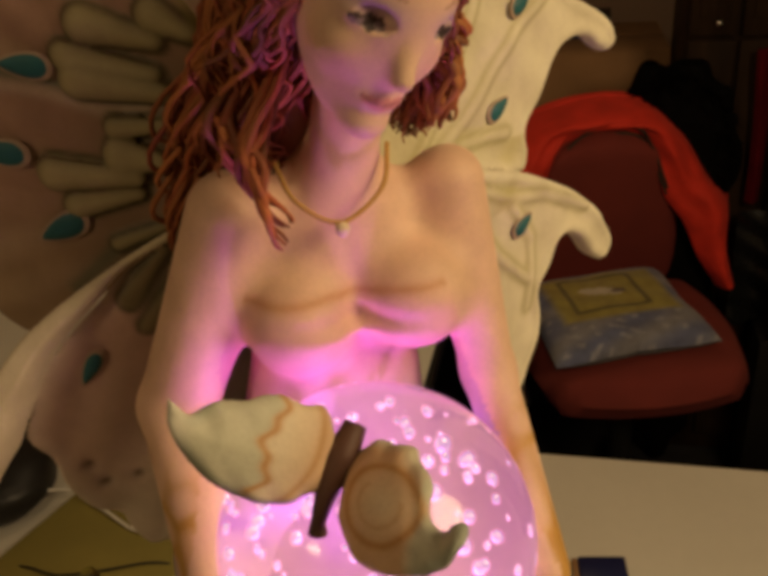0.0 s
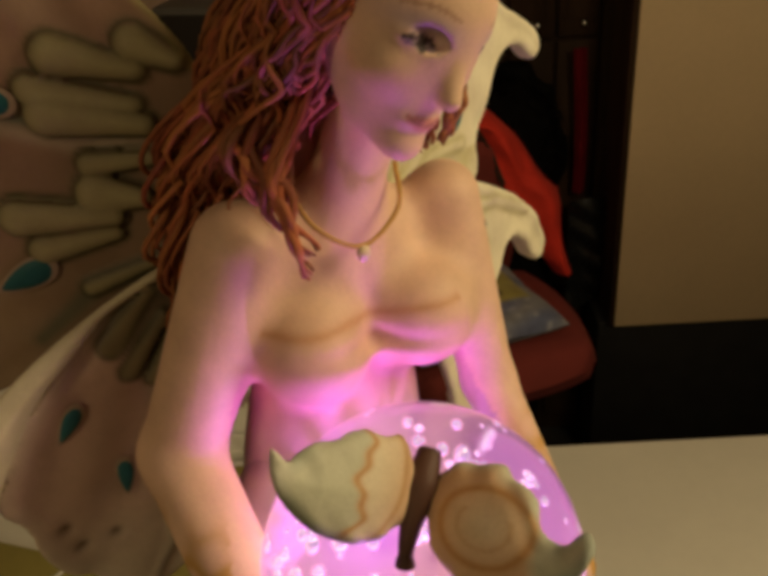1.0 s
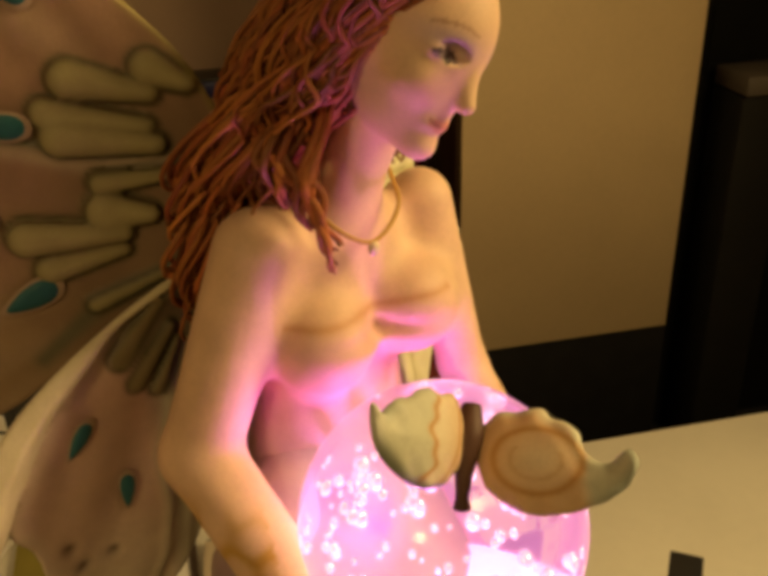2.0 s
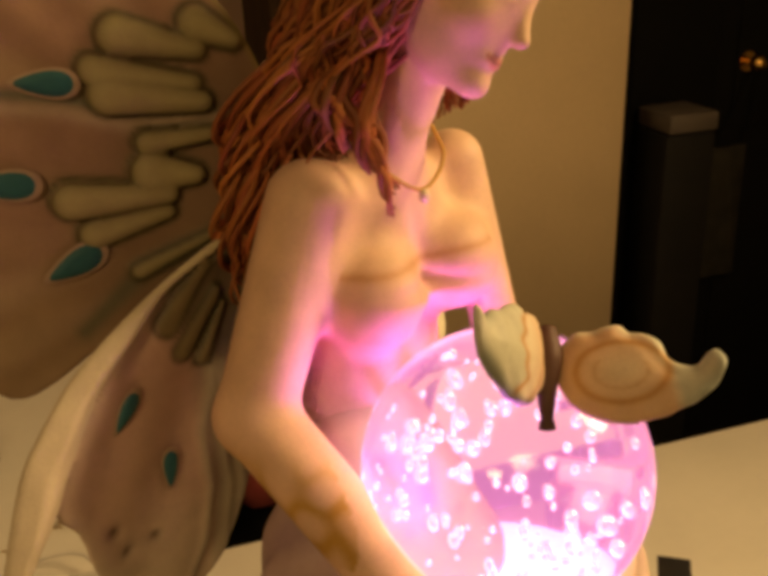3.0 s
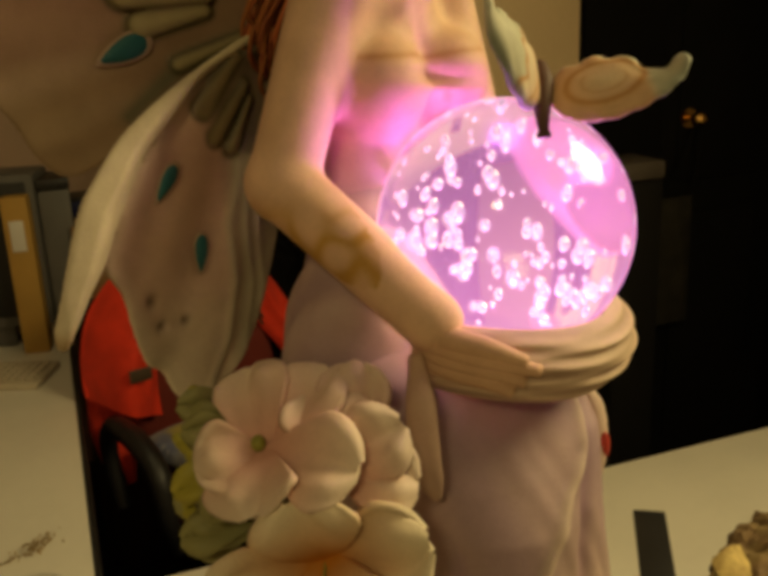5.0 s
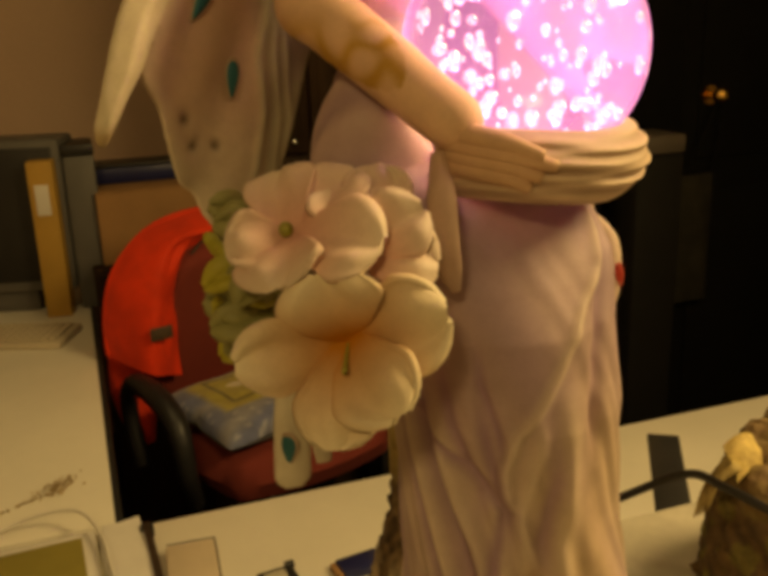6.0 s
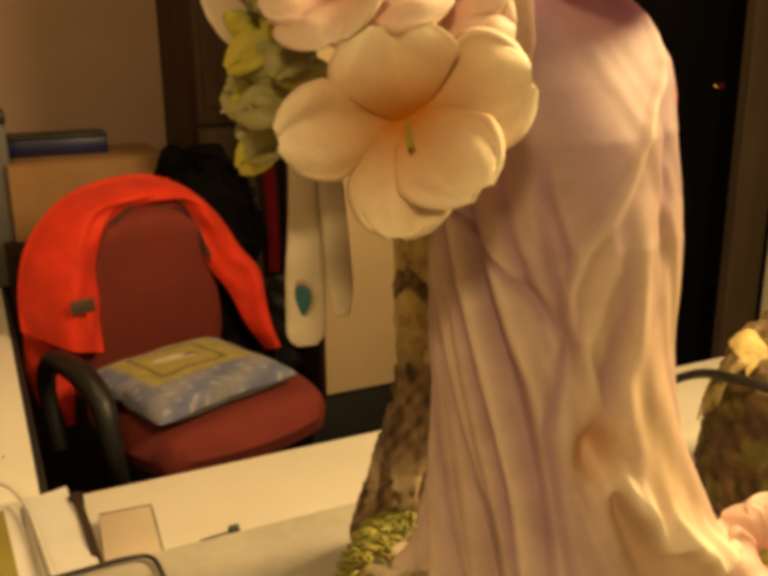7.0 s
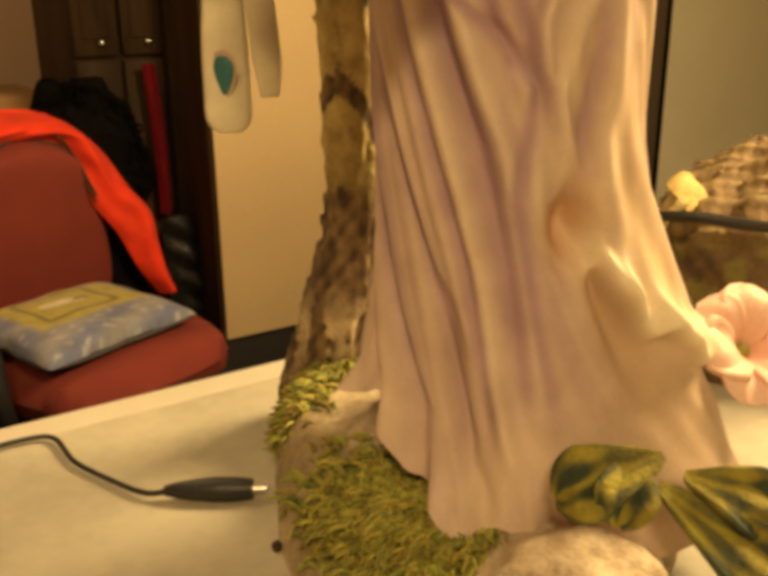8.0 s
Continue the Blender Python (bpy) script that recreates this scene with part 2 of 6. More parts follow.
# the fairy statue: one mesh, built in millimetres in its own frame (it faces -y)
class Pile:
    """Gathers shells with a paint colour per vertex, and joins them into one mesh."""

    def __init__(self):
        self.v, self.f, self.c, self.m, self.n = [], [], [], [], 0

    def add(self, verts, quads, colour, slot=0):
        verts = np.asarray(verts, float).reshape(-1, 3)
        self.v.append(verts)
        self.f.append(np.asarray(quads, int) + self.n)
        self.c.append(np.broadcast_to(np.asarray(colour, float), verts.shape))
        self.m.append(np.full(len(quads), slot))
        self.n += len(verts)

    def grid(self, g, colour, slot=0, close=False):
        n, m = g.shape[:2]
        i, j = np.meshgrid(np.arange(n - 1), np.arange(m if close else m - 1), indexing="ij")
        k = (j + 1) % m
        q = np.stack([i * m + j, i * m + k, (i + 1) * m + k, (i + 1) * m + j], -1).reshape(-1, 4)
        self.add(g.reshape(-1, 3), q, np.asarray(colour).reshape(-1, 3) if np.ndim(colour) > 1 else colour, slot)

    def tube(self, points, radii, colour, n=30, seg=10, slot=0, flat=1.0, side=None):
        g = tube_grid(points, radii, n, seg, flat, side)
        ends = np.repeat(g.mean(1)[[0, -1], None], seg, 1)
        g = np.concatenate([ends[:1], g, ends[1:]])
        if np.ndim(colour) == 2:
            k = np.linspace(0, 1, len(g))
            cs = np.stack([np.interp(k, np.linspace(0, 1, len(colour)), np.array(colour)[:, a]) for a in range(3)], -1)
            colour = np.repeat(cs[:, None], seg, 1)
        self.grid(g, colour, slot, True)

    def ball(self, at, radii, colour, turn=None, slot=0, n=10):
        a, b = np.meshgrid(np.linspace(0, np.pi, n), np.linspace(0, 2 * np.pi, 2 * n, endpoint=False), indexing="ij")
        g = np.stack([np.sin(a) * np.cos(b), np.sin(a) * np.sin(b), np.cos(a)], -1) * np.array(radii)
        if turn is not None:
            g = g @ np.array(Euler([radians(x) for x in turn]).to_matrix()).T
        self.grid(g + np.array(at), colour, slot, True)

    def shell(self, g, thick, colour, slot=0):
        """Both faces of a curved sheet, closed at the rim."""
        du, dv = np.gradient(g, axis=0), np.gradient(g, axis=1)
        nn = np.cross(du, dv)
        nn /= np.linalg.norm(nn, axis=-1)[..., None] + 1e-9
        a, b = g + nn * thick / 2, g - nn * thick / 2
        ring = np.concatenate([a, b[:, ::-1]], 1)
        cc = np.asarray(colour)
        if cc.ndim == 3:
            cc = np.concatenate([cc, cc[:, ::-1]], 1)
        self.grid(ring, cc, slot, True)
        for row in (0, -1):
            self.grid(np.stack([a[row], b[row]]), cc if cc.ndim == 1 else np.stack([cc[row, : g.shape[1]]] * 2), slot)

    def nets(self, field, lo, hi, h, colour, slot=0):
        """The zero surface of a distance field on a grid with step h (surface nets)."""
        ax = [np.arange(a, b + h, h) for a, b in zip(lo, hi)]
        X, Y, Z = np.meshgrid(*ax, indexing="ij")
        d = field(X, Y, Z)
        s = d < 0
        shape = tuple(k - 1 for k in d.shape)
        acc, cnt = np.zeros(shape + (3,)), np.zeros(shape)
        quads = []
        index = -np.ones(shape, int)
        cross = []
        for axis in range(3):
            a = [slice(None)] * 3
            b = [slice(None)] * 3
            a[axis], b[axis] = slice(0, -1), slice(1, None)
            da, db = d[tuple(a)], d[tuple(b)]
            mask = s[tuple(a)] != s[tuple(b)]
            t = np.where(mask, da / np.where(mask, da - db, 1), 0)
            cross.append(mask)
            o1, o2 = [x for x in range(3) if x != axis]
            for e1 in (0, 1):
                for e2 in (0, 1):
                    cut = [slice(None)] * 3
                    cut[o1] = slice(e1, e1 + shape[o1])
                    cut[o2] = slice(e2, e2 + shape[o2])
                    mm, tt = mask[tuple(cut)], t[tuple(cut)]
                    cnt += mm
                    acc[..., axis] += np.where(mm, tt, 0)
                    acc[..., o1] += e1 * mm
                    acc[..., o2] += e2 * mm
        on = cnt > 0
        index[on] = np.arange(on.sum())
        base = np.stack(np.nonzero(on), -1)
        verts = np.array(lo) + h * (base + acc[on] / cnt[on][:, None])
        for axis in range(3):
            o1, o2 = [x for x in range(3) if x != axis]
            p = np.stack(np.nonzero(cross[axis]), -1)
            p = p[(p[:, o1] > 0) & (p[:, o2] > 0) & (p[:, o1] < shape[o1]) & (p[:, o2] < shape[o2])]
            get = []
            for e1, e2 in ((1, 1), (0, 1), (0, 0), (1, 0)):
                c = p.copy()
                c[:, o1] -= e1
                c[:, o2] -= e2
                get.append(index[tuple(c.T)])
            q = np.stack(get, -1)
            flip = s[tuple(p.T)] ^ (axis == 1)
            q[~flip] = q[~flip][:, ::-1]
            quads.append(q)
        self.add(verts, np.concatenate(quads), colour(verts) if callable(colour) else colour, slot)

    def mesh(self, name, mats):
        v, f, c, m = (np.concatenate(x) for x in (self.v, self.f, self.c, self.m))
        me = bpy.data.meshes.new(name)
        me.vertices.add(len(v))
        me.vertices.foreach_set("co", (v * 0.001).astype(np.float32).ravel())
        me.loops.add(4 * len(f))
        me.loops.foreach_set("vertex_index", f.astype(np.int32).ravel())
        me.polygons.add(len(f))
        me.polygons.foreach_set("loop_start", np.arange(0, 4 * len(f), 4, dtype=np.int32))
        me.polygons.foreach_set("material_index", m.astype(np.int32))
        me.polygons.foreach_set("use_smooth", np.ones(len(f), bool))
        me.update(calc_edges=True)
        me.validate()
        at = me.color_attributes.new("paint", "FLOAT_COLOR", "POINT")
        at.data.foreach_set("color", np.c_[c, np.ones(len(c))].astype(np.float32).ravel())
        for x in mats:
            me.materials.append(x)
        return me


def smin(a, b, k):
    h = np.clip(0.5 + 0.5 * (b - a) / k, 0, 1)
    return b + (a - b) * h - k * h * (1 - h)


def ell(p, at, r, turn=0):
    x, y, z = (q - c for q, c in zip(p, at))
    if turn:
        c, s = math.cos(radians(turn)), math.sin(radians(turn))
        x, y = c * x + s * y, -s * x + c * y
    k = np.sqrt((x / r[0]) ** 2 + (y / r[1]) ** 2 + (z / r[2]) ** 2)
    return (k - 1) * min(r)


def cap(p, a, b, ra, rb):
    a, b = np.array(a, float), np.array(b, float)
    d = b - a
    t = np.clip(sum((q - c) * e for q, c, e in zip(p, a, d)) / (d @ d), 0, 1)
    return np.sqrt(sum((q - c - t * e) ** 2 for q, c, e in zip(p, a, d))) - (ra + (rb - ra) * t)


def mixc(a, b, k):
    k = np.clip(np.asarray(k), 0, 1)[..., None]
    return np.asarray(a) * (1 - k) + np.asarray(b) * k


def outline(points, n=90):
    """A closed smooth line through points of a plane."""
    p = [*points[-2:], *points, *points[:2]]
    c = spline([(x, y, 0) for x, y in p], 12 * (len(p) - 1) + 1)[24:-24, :2]
    return c[np.linspace(0, len(c) - 1, n).astype(int)]


def inside(x, y, line):
    """Signed distance in the plane from a closed line, negative within."""
    best, odd = np.full(x.shape, 1e9), np.zeros(x.shape, bool)
    for (ax, ay), (bx, by) in zip(line, np.roll(line, -1, 0)):
        dx, dy = bx - ax, by - ay
        k = np.clip(((x - ax) * dx + (y - ay) * dy) / (dx * dx + dy * dy + 1e-9), 0, 1)
        best = np.minimum(best, (x - ax - k * dx) ** 2 + (y - ay - k * dy) ** 2)
        if ay != by:
            odd ^= ((ay > y) != (by > y)) & (x < ax + dx * (y - ay) / dy)
    return np.where(odd, -1, 1) * np.sqrt(best)


def rib(x, y, a, b):
    """Distance in the plane from a straight line between two points."""
    dx, dy = b[0] - a[0], b[1] - a[1]
    k = np.clip(((x - a[0]) * dx + (y - a[1]) * dy) / (dx * dx + dy * dy), 0, 1)
    return np.hypot(x - a[0] - k * dx, y - a[1] - k * dy)


def polyrib(x, y, pts):
    return np.minimum.reduce([rib(x, y, a, b) for a, b in zip(pts, pts[1:])])


def plane_frame(root, out, up, front=(0, -1, 0)):
    """Root, two axes of a plane, and its normal on the side of front."""
    root, out, up = (np.array(q, float) for q in (root, out, up))
    out /= np.linalg.norm(out)
    up = up - (up @ out) * out
    up /= np.linalg.norm(up)
    nn = np.cross(out, up)
    return root, out, up, nn if nn @ np.array(front, float) > 0 else -nn


def relief(pile, w, lo, hi, h, field, paint, slot=0, bend=None):
    """A carved plate, given as a distance field over a plane and its normal; bend lifts it off the plane."""
    own = Pile()
    own.nets(field, lo, hi, h, lambda v: paint(*v.T))
    if bend:
        own.v[0][:, 2] += bend(own.v[0][:, 0])
    pile.add(w[0] + own.v[0] @ np.stack(w[1:]), own.f[0], own.c[0], slot)


def slab(n, mid, half, edge):
    """A plate of half thickness round a mid surface, cut off at an outline with a round rim."""
    return -smin(half - np.abs(n - mid), -edge, 2.4)


SKIN, PINK, LILAC = (0.82, 0.56, 0.38), (0.76, 0.42, 0.36), (0.50, 0.36, 0.37)
HAIR, CREAM, GOLD = (0.44, 0.15, 0.036), (0.72, 0.66, 0.50), (0.55, 0.33, 0.06)
TEAL, PETAL, MOSS = (0.018, 0.13, 0.16), (0.88, 0.80, 0.60), (0.20, 0.19, 0.045)
HEAD = Vector((41, 57.5, 574))
HEAD_SIZE = 1.1
fwd = Vector((0.19, -0.90, -0.34)).normalized()
left = Vector((0.92, 0.17, -0.34))
left = (left - left.dot(fwd) * fwd).normalized()
crown = fwd.cross(left)


def head_frame(x, y, z):
    """Forward, sideways (to her left) and upward from the middle of the head, which is bent forward and tilted."""
    q = [(x - HEAD[0]) / HEAD_SIZE, (y - HEAD[1]) / HEAD_SIZE, (z - HEAD[2]) / HEAD_SIZE]
    return tuple(sum(e * c for e, c in zip(q, axis)) for axis in (fwd, left, crown))


def skin_field(x, y, z):
    p = (x, y, z)
    d = ell(p, (30, 90, 478), (37, 23, 36))
    d = smin(d, ell(p, (26, 92, 430), (32, 25, 44)), 14)
    d = smin(d, ell(p, (20, 88, 392), (38, 27, 44)), 14)
    d = smin(d, ell(p, (10, 72, 458), (20, 20, 21)), 9)
    d = smin(d, ell(p, (54, 70, 461), (21, 20, 21)), 9)
    d = d + 1.6 * np.exp(-(((x - 31) / 3.2) ** 2 + ((z - 482) / 16) ** 2 + ((y - 60) / 14) ** 2)) - 2.0 * np.exp(-(((x - 30) / 20) ** 2 + ((z - 459 + 0.1 * x) / 2.6) ** 2 + ((y - 55) / 14) ** 2)) + 1.7 * np.exp(-(((x - 32) / 24) ** 2 + ((z - 465 + 0.1 * x) / 2.4) ** 2 + ((y - 55) / 14) ** 2))
    for a, b, c, ra, rb, rc in (((-6.5, 87, 498), (-40, 89, 421), (-35, 13, 373), 16.5, 15.2, 13.2), ((74.5, 86, 496), (81.5, 66, 421), (80, 8, 368), 14, 10.5, 9.5)):
        d = smin(d, cap(p, a, b, ra, rb), 10)
        d = smin(d, cap(p, b, c, rb, rc), 5)
    d = smin(d, cap(p, (31, 86, 503), (41, 70, 548), 13, 12), 12)
    return d


def head_field(x, y, z):
    f, s, u = head_frame(x, y, z)
    h = ell((f, s, u), (2, 0, 5), (27.5, 21.5, 27))
    h = smin(h, ell((f, s, u), (11, 0, -14), (15, 13.5, 17)), 8)
    h = smin(h, ell((f, s, u), (22.5, 0, -26.5), (5, 6, 4.6)), 6)
    h = smin(h, cap((f, s, u), (25.5, 0, 2), (31.2, 0, -8.6), 2.0, 2.7), 4.2)
    h = smin(h, ell((f, s, u), (24.3, 0, -18.0), (3.0, 6.2, 2.3)), 2.4)
    for e in (-1, 1):
        h = smin(h, ell((f, s, u), (16, 11 * e, -7), (7, 7, 7)), 5)
        h = np.maximum(h, -smin(ell((f, s, u), (26.2, 12.4 * e, 4.2), (5.4, 6.8, 3.4)), np.full_like(h, 5.0), 3))
        h = smin(h, ell((f, s, u), (19.2, 11.8 * e, 3), (4, 5, 2.8)), 1.5)
    return h * HEAD_SIZE


def skin_paint(v):
    x, y, z = v.T
    f, s, u = head_frame(x, y, z)
    c = np.broadcast_to(np.array(SKIN), v.shape).copy()
    face = (np.abs(u) < 40) & (f > 5)
    for e in (-1, 1):
        lid = np.exp(-(((s - 11.8 * e) / 7) ** 2 + ((u - 6.8) / 3.6) ** 2))
        c = mixc(c, (0.46, 0.33, 0.52), 0.8 * lid * face)
        eye = ((s - 11.8 * e) / 4.6) ** 2 + ((u - 2.4) / 1.35) ** 2 < 1
        c = mixc(c, (0.30, 0.23, 0.24), eye & face)
        c = mixc(c, (0.035, 0.02, 0.02), (np.hypot(s - 11.8 * e - 0.6, u - 2.4) < 1.7) & (u < 3.7) & face)
        c = mixc(c, (0.05, 0.025, 0.03), (np.abs(u - 3.9 + 0.05 * (s - 11.8 * e) ** 2) < 0.55) & (np.abs(s - 11.8 * e) < 4.8) & face)
        brow = np.abs(u - 12 + 0.05 * (np.abs(s) - 11) ** 2) < 0.6
        c = mixc(c, (0.4, 0.2, 0.12), 0.6 * (brow & face & (np.abs(s - 11.8 * e) < 6)))
        c = mixc(c, (0.75, 0.40, 0.33), 0.35 * np.exp(-(((s - 13 * e) / 6) ** 2 + ((u + 8) / 5) ** 2)) * face)
    lips = ((s / 6.8) ** 2 + ((u + 18.2 - 0.03 * s * s) / 2.2) ** 2 < 1) & (f > 18)
    c = mixc(c, (0.70, 0.25, 0.19), 0.7 * lips)
    c = mixc(c, (0.35, 0.12, 0.10), 0.7 * ((np.abs(u + 18.1 - 0.035 * s * s) < 0.45) & (np.abs(s) < 7) & (f > 18)))
    trunkish = (x > -22) & (x < 82) & (y > 20)
    edge = 472 - 2.5 * np.exp(-(((x - 31) / 9) ** 2))
    on_right = x - (-8 + (499 - z) * -0.48) < 12.5
    on_left = x - (69 + (497 - z) * 0.21) > -12
    bod = trunkish & (z < edge) & ~on_right & ~on_left
    c = np.where(bod[:, None], mixc(mixc(SKIN, PINK, (edge - z) / 26), LILAC, (440 - z) / 30), c)
    c = mixc(c, (0.60, 0.30, 0.13), 0.8 * np.exp(-(((z - edge) / 1.7) ** 2)) * (trunkish & ~on_right & ~on_left))
    sleeve = (on_right | on_left) & (z < 424)
    vine = np.sin(0.17 * z + 0.12 * x + 1.2 * np.sin(0.11 * y + 0.05 * z)) + 0.55 * np.sin(0.31 * x - 0.23 * y + 0.9 * np.sin(0.19 * z))
    gold = np.exp(-((vine / 0.7) ** 2)) + 0.35 * np.clip((398 - z) / 20, 0, 1) + 0.8 * np.clip(np.sin(0.09 * z - 0.15 * y + 2 * np.sin(0.1 * x)) - 0.45, 0, 1)
    c = np.where(sleeve[:, None], mixc(c, (0.55, 0.30, 0.02), 0.9 * np.clip(gold, 0, 1) * np.clip((420 - z) / 16, 0, 1)), c)
    return c


statue = Pile()
statue.nets(skin_field, (-75, -5, 345), (115, 125, 565), 1.8, skin_paint)
statue.nets(lambda x, y, z: smin(head_field(x, y, z), cap((x, y, z), (37, 77, 530), (41, 70, 548), 12.6, 12.5), 5), (5, 15, 510), (95, 110, 625), 0.95, skin_paint)

# necklace
statue.tube([(10, 76, 519), (14, 65, 508), (28, 60.5, 499.5), (44, 64, 508), (50, 76, 519)], [0.9, 0.9], GOLD, 30, 6)
statue.ball((28, 60, 497), (2.6, 2, 3), (0.75, 0.6, 0.4), n=8)

# skirt: a draped cone, closed above by the hips
def skirt_grid(n=260, m=420):
    z = np.linspace(398, 40, n)[:, None]
    b = np.linspace(80, 440, m, endpoint=False)[None]
    a = np.radians(b)
    cx = np.interp(z, [40, 120, 240, 280, 320, 360, 398], [2, 2, 2, 5, 11, 18, 24])
    cy = np.interp(z, [40, 120, 240, 280, 320, 360, 398], [6, 8, 12, 20, 42, 68, 88])
    r = np.interp(z, [40, 60, 90, 130, 190, 250, 300, 330, 360, 398], [62, 60, 56.5, 54, 53, 54.5, 54, 50, 42, 30])
    valley, ridge, push = 0 * (z + b), 0 * (z + b), 0 * (z + b)

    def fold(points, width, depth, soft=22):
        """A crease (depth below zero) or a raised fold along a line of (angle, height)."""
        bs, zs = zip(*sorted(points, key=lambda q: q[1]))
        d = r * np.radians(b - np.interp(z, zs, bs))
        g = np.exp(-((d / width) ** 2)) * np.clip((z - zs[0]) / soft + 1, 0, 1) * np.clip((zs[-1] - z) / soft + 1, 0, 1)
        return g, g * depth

    creases = (
        ([(147, 247), (176, 236), (198, 223), (215, 203)], 4.5, -3.5),
        ([(168, 250), (176, 220), (193, 185), (204, 138), (210, 95)], 5.5, -5.0),
        ([(112, 240), (128, 207), (150, 165), (177, 115), (187, 73)], 6.0, -6.0),
        ([(108, 200), (120, 165), (134, 118), (168, 70)], 5.0, -4.5),
        ([(152, 238), (163, 195), (186, 140), (197, 85)], 3.2, -2.4),
        ([(206, 240), (214, 205), (206, 165), (214, 120), (220, 90)], 3.6, -3.0),
        ([(240, 218), (236, 203), (233, 189)], 4.0, -2.8),
        ([(292, 318), (280, 294), (268, 268), (262, 240)], 4.5, -3.6),
        ([(207, 262), (210, 252), (213, 239)], 2.6, -2.2),
        ([(188, 260), (191, 242), (199, 223), (204, 216)], 3.6, -2.4),
        ([(95, 260), (100, 180), (128, 90), (140, 55)], 5.0, -4.0),
    )
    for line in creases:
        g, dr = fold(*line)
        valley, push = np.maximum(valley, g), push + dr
    ridges = (
        ([(289, 326), (281, 305), (262, 290), (247, 274), (232, 253), (220, 239), (215, 226)], 3.2, 3.2),
        ([(184, 235), (190, 215), (199, 182), (212, 126), (213, 95)], 6.0, 4.2),
        ([(214, 216), (211, 183), (219, 148), (230, 138)], 4.0, 3.4),
        ([(231, 232), (221, 199), (224, 176)], 3.6, 2.6),
        ([(160, 236), (172, 200), (186, 160), (196, 110), (203, 70)], 4.0, 2.6),
        ([(138, 205), (155, 165), (172, 128)], 5.0, 3.2),
        ([(246, 240), (243, 200), (240, 170)], 6.0, 3.0),
    )
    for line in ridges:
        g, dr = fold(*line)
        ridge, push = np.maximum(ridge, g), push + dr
    psi = np.radians(b + 0.40 * z)
    amp = np.interp(z, [40, 90, 180, 240, 275, 398], [1.5, 1.4, 1.0, 0.7, 0.25, 0.0])
    small = np.sin(11 * psi + 1.2 * np.sin(3 * psi + 0.02 * z)) + 0.6 * np.sin(23 * psi + 2 * np.sin(0.03 * z + 5 * a))
    panel = np.exp(-(((b - 236) / 28) ** 4)) * np.clip((185 - z) / 60, 0, 1)
    push = push * (1 - 0.8 * panel) + amp * small * (1 - panel)
    thigh = np.exp(-(((b - 228) / 30) ** 2)) * np.exp(-(((z - 282) / 42) ** 2))
    knee = np.exp(-(((b - 299) / 27) ** 2)) * np.interp(z, [230, 255, 279, 289, 308, 326, 345, 365], [0, 0.5, 1.5, 5, 12, 12, 5, 0])
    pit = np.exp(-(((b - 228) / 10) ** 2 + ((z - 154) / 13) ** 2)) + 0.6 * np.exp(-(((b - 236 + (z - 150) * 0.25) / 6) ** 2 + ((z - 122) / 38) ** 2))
    hip = np.exp(-(((b - 180) / 40) ** 2)) * np.exp(-(((z - 335) / 30) ** 2))
    sweep = 40 * np.exp(-(((b - 272) / 34) ** 2)) * np.clip((190 - z) / 140, 0, 1) ** 1.5
    # the overskirt ends in a cream frill that overhangs the panel below it
    wave = np.sin(np.radians(b) * 17 + 0.9 * np.sin(np.radians(b) * 7)) + 0.5 * np.sin(np.radians(b) * 41 + 1)
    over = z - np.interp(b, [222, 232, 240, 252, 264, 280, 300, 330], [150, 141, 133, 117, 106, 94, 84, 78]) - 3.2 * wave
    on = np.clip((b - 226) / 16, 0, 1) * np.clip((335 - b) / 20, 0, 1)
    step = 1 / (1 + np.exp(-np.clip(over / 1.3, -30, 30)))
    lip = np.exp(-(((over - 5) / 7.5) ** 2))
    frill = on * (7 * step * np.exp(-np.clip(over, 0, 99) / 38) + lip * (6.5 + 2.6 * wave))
    r = r + frill + sweep + 20 * hip + push + 2 * thigh + knee - 14 * pit
    flare = np.clip((78 - z) / 38, 0, 1)
    hem = 40 + 34 * np.clip((190 - b) / 45, 0, 1) * np.clip((b - 85) / 20, 0, 1)
    r = r + flare**2 * (4 + 4 * np.sin(6 * a + 0.6) + 3.5 * np.sin(14 * a + 1) + 1.5 * np.sin(31 * a))
    zz = 398 - (398 - z) * (398 - hem) / 358 - flare * (4 * np.sin(6 * a + 2.2) + 2.5 * np.sin(14 * a)) + flare * 6 * np.cos(a - 1.2)
    g = np.stack([cx + r * np.cos(a), cy + r * np.sin(a), zz + 0 * r], -1)
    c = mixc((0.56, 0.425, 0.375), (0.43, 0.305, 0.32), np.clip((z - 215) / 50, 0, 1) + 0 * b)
    c = mixc(c, (0.43, 0.31, 0.33), 0.6 * thigh)
    c = mixc(c, (0.50, 0.385, 0.25), 0.45 * np.clip(np.sin(7 * psi + 0.5), 0, 1) * np.clip((250 - z) / 40, 0, 1))
    c = mixc(c, (0.40, 0.275, 0.35), 0.6 * np.clip(-np.sin(5 * psi + 0.2), 0, 1))
    c = mixc(c, (0.66, 0.53, 0.42), 0.3 * np.clip(np.sin(31 * psi + 3 * np.sin(5 * psi)), 0, 1) * np.clip((225 - z) / 40, 0, 1))
    # mauve and cream paint, with fold shading put into it along the creases
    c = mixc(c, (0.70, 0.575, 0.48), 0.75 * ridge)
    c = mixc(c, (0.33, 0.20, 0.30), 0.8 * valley)
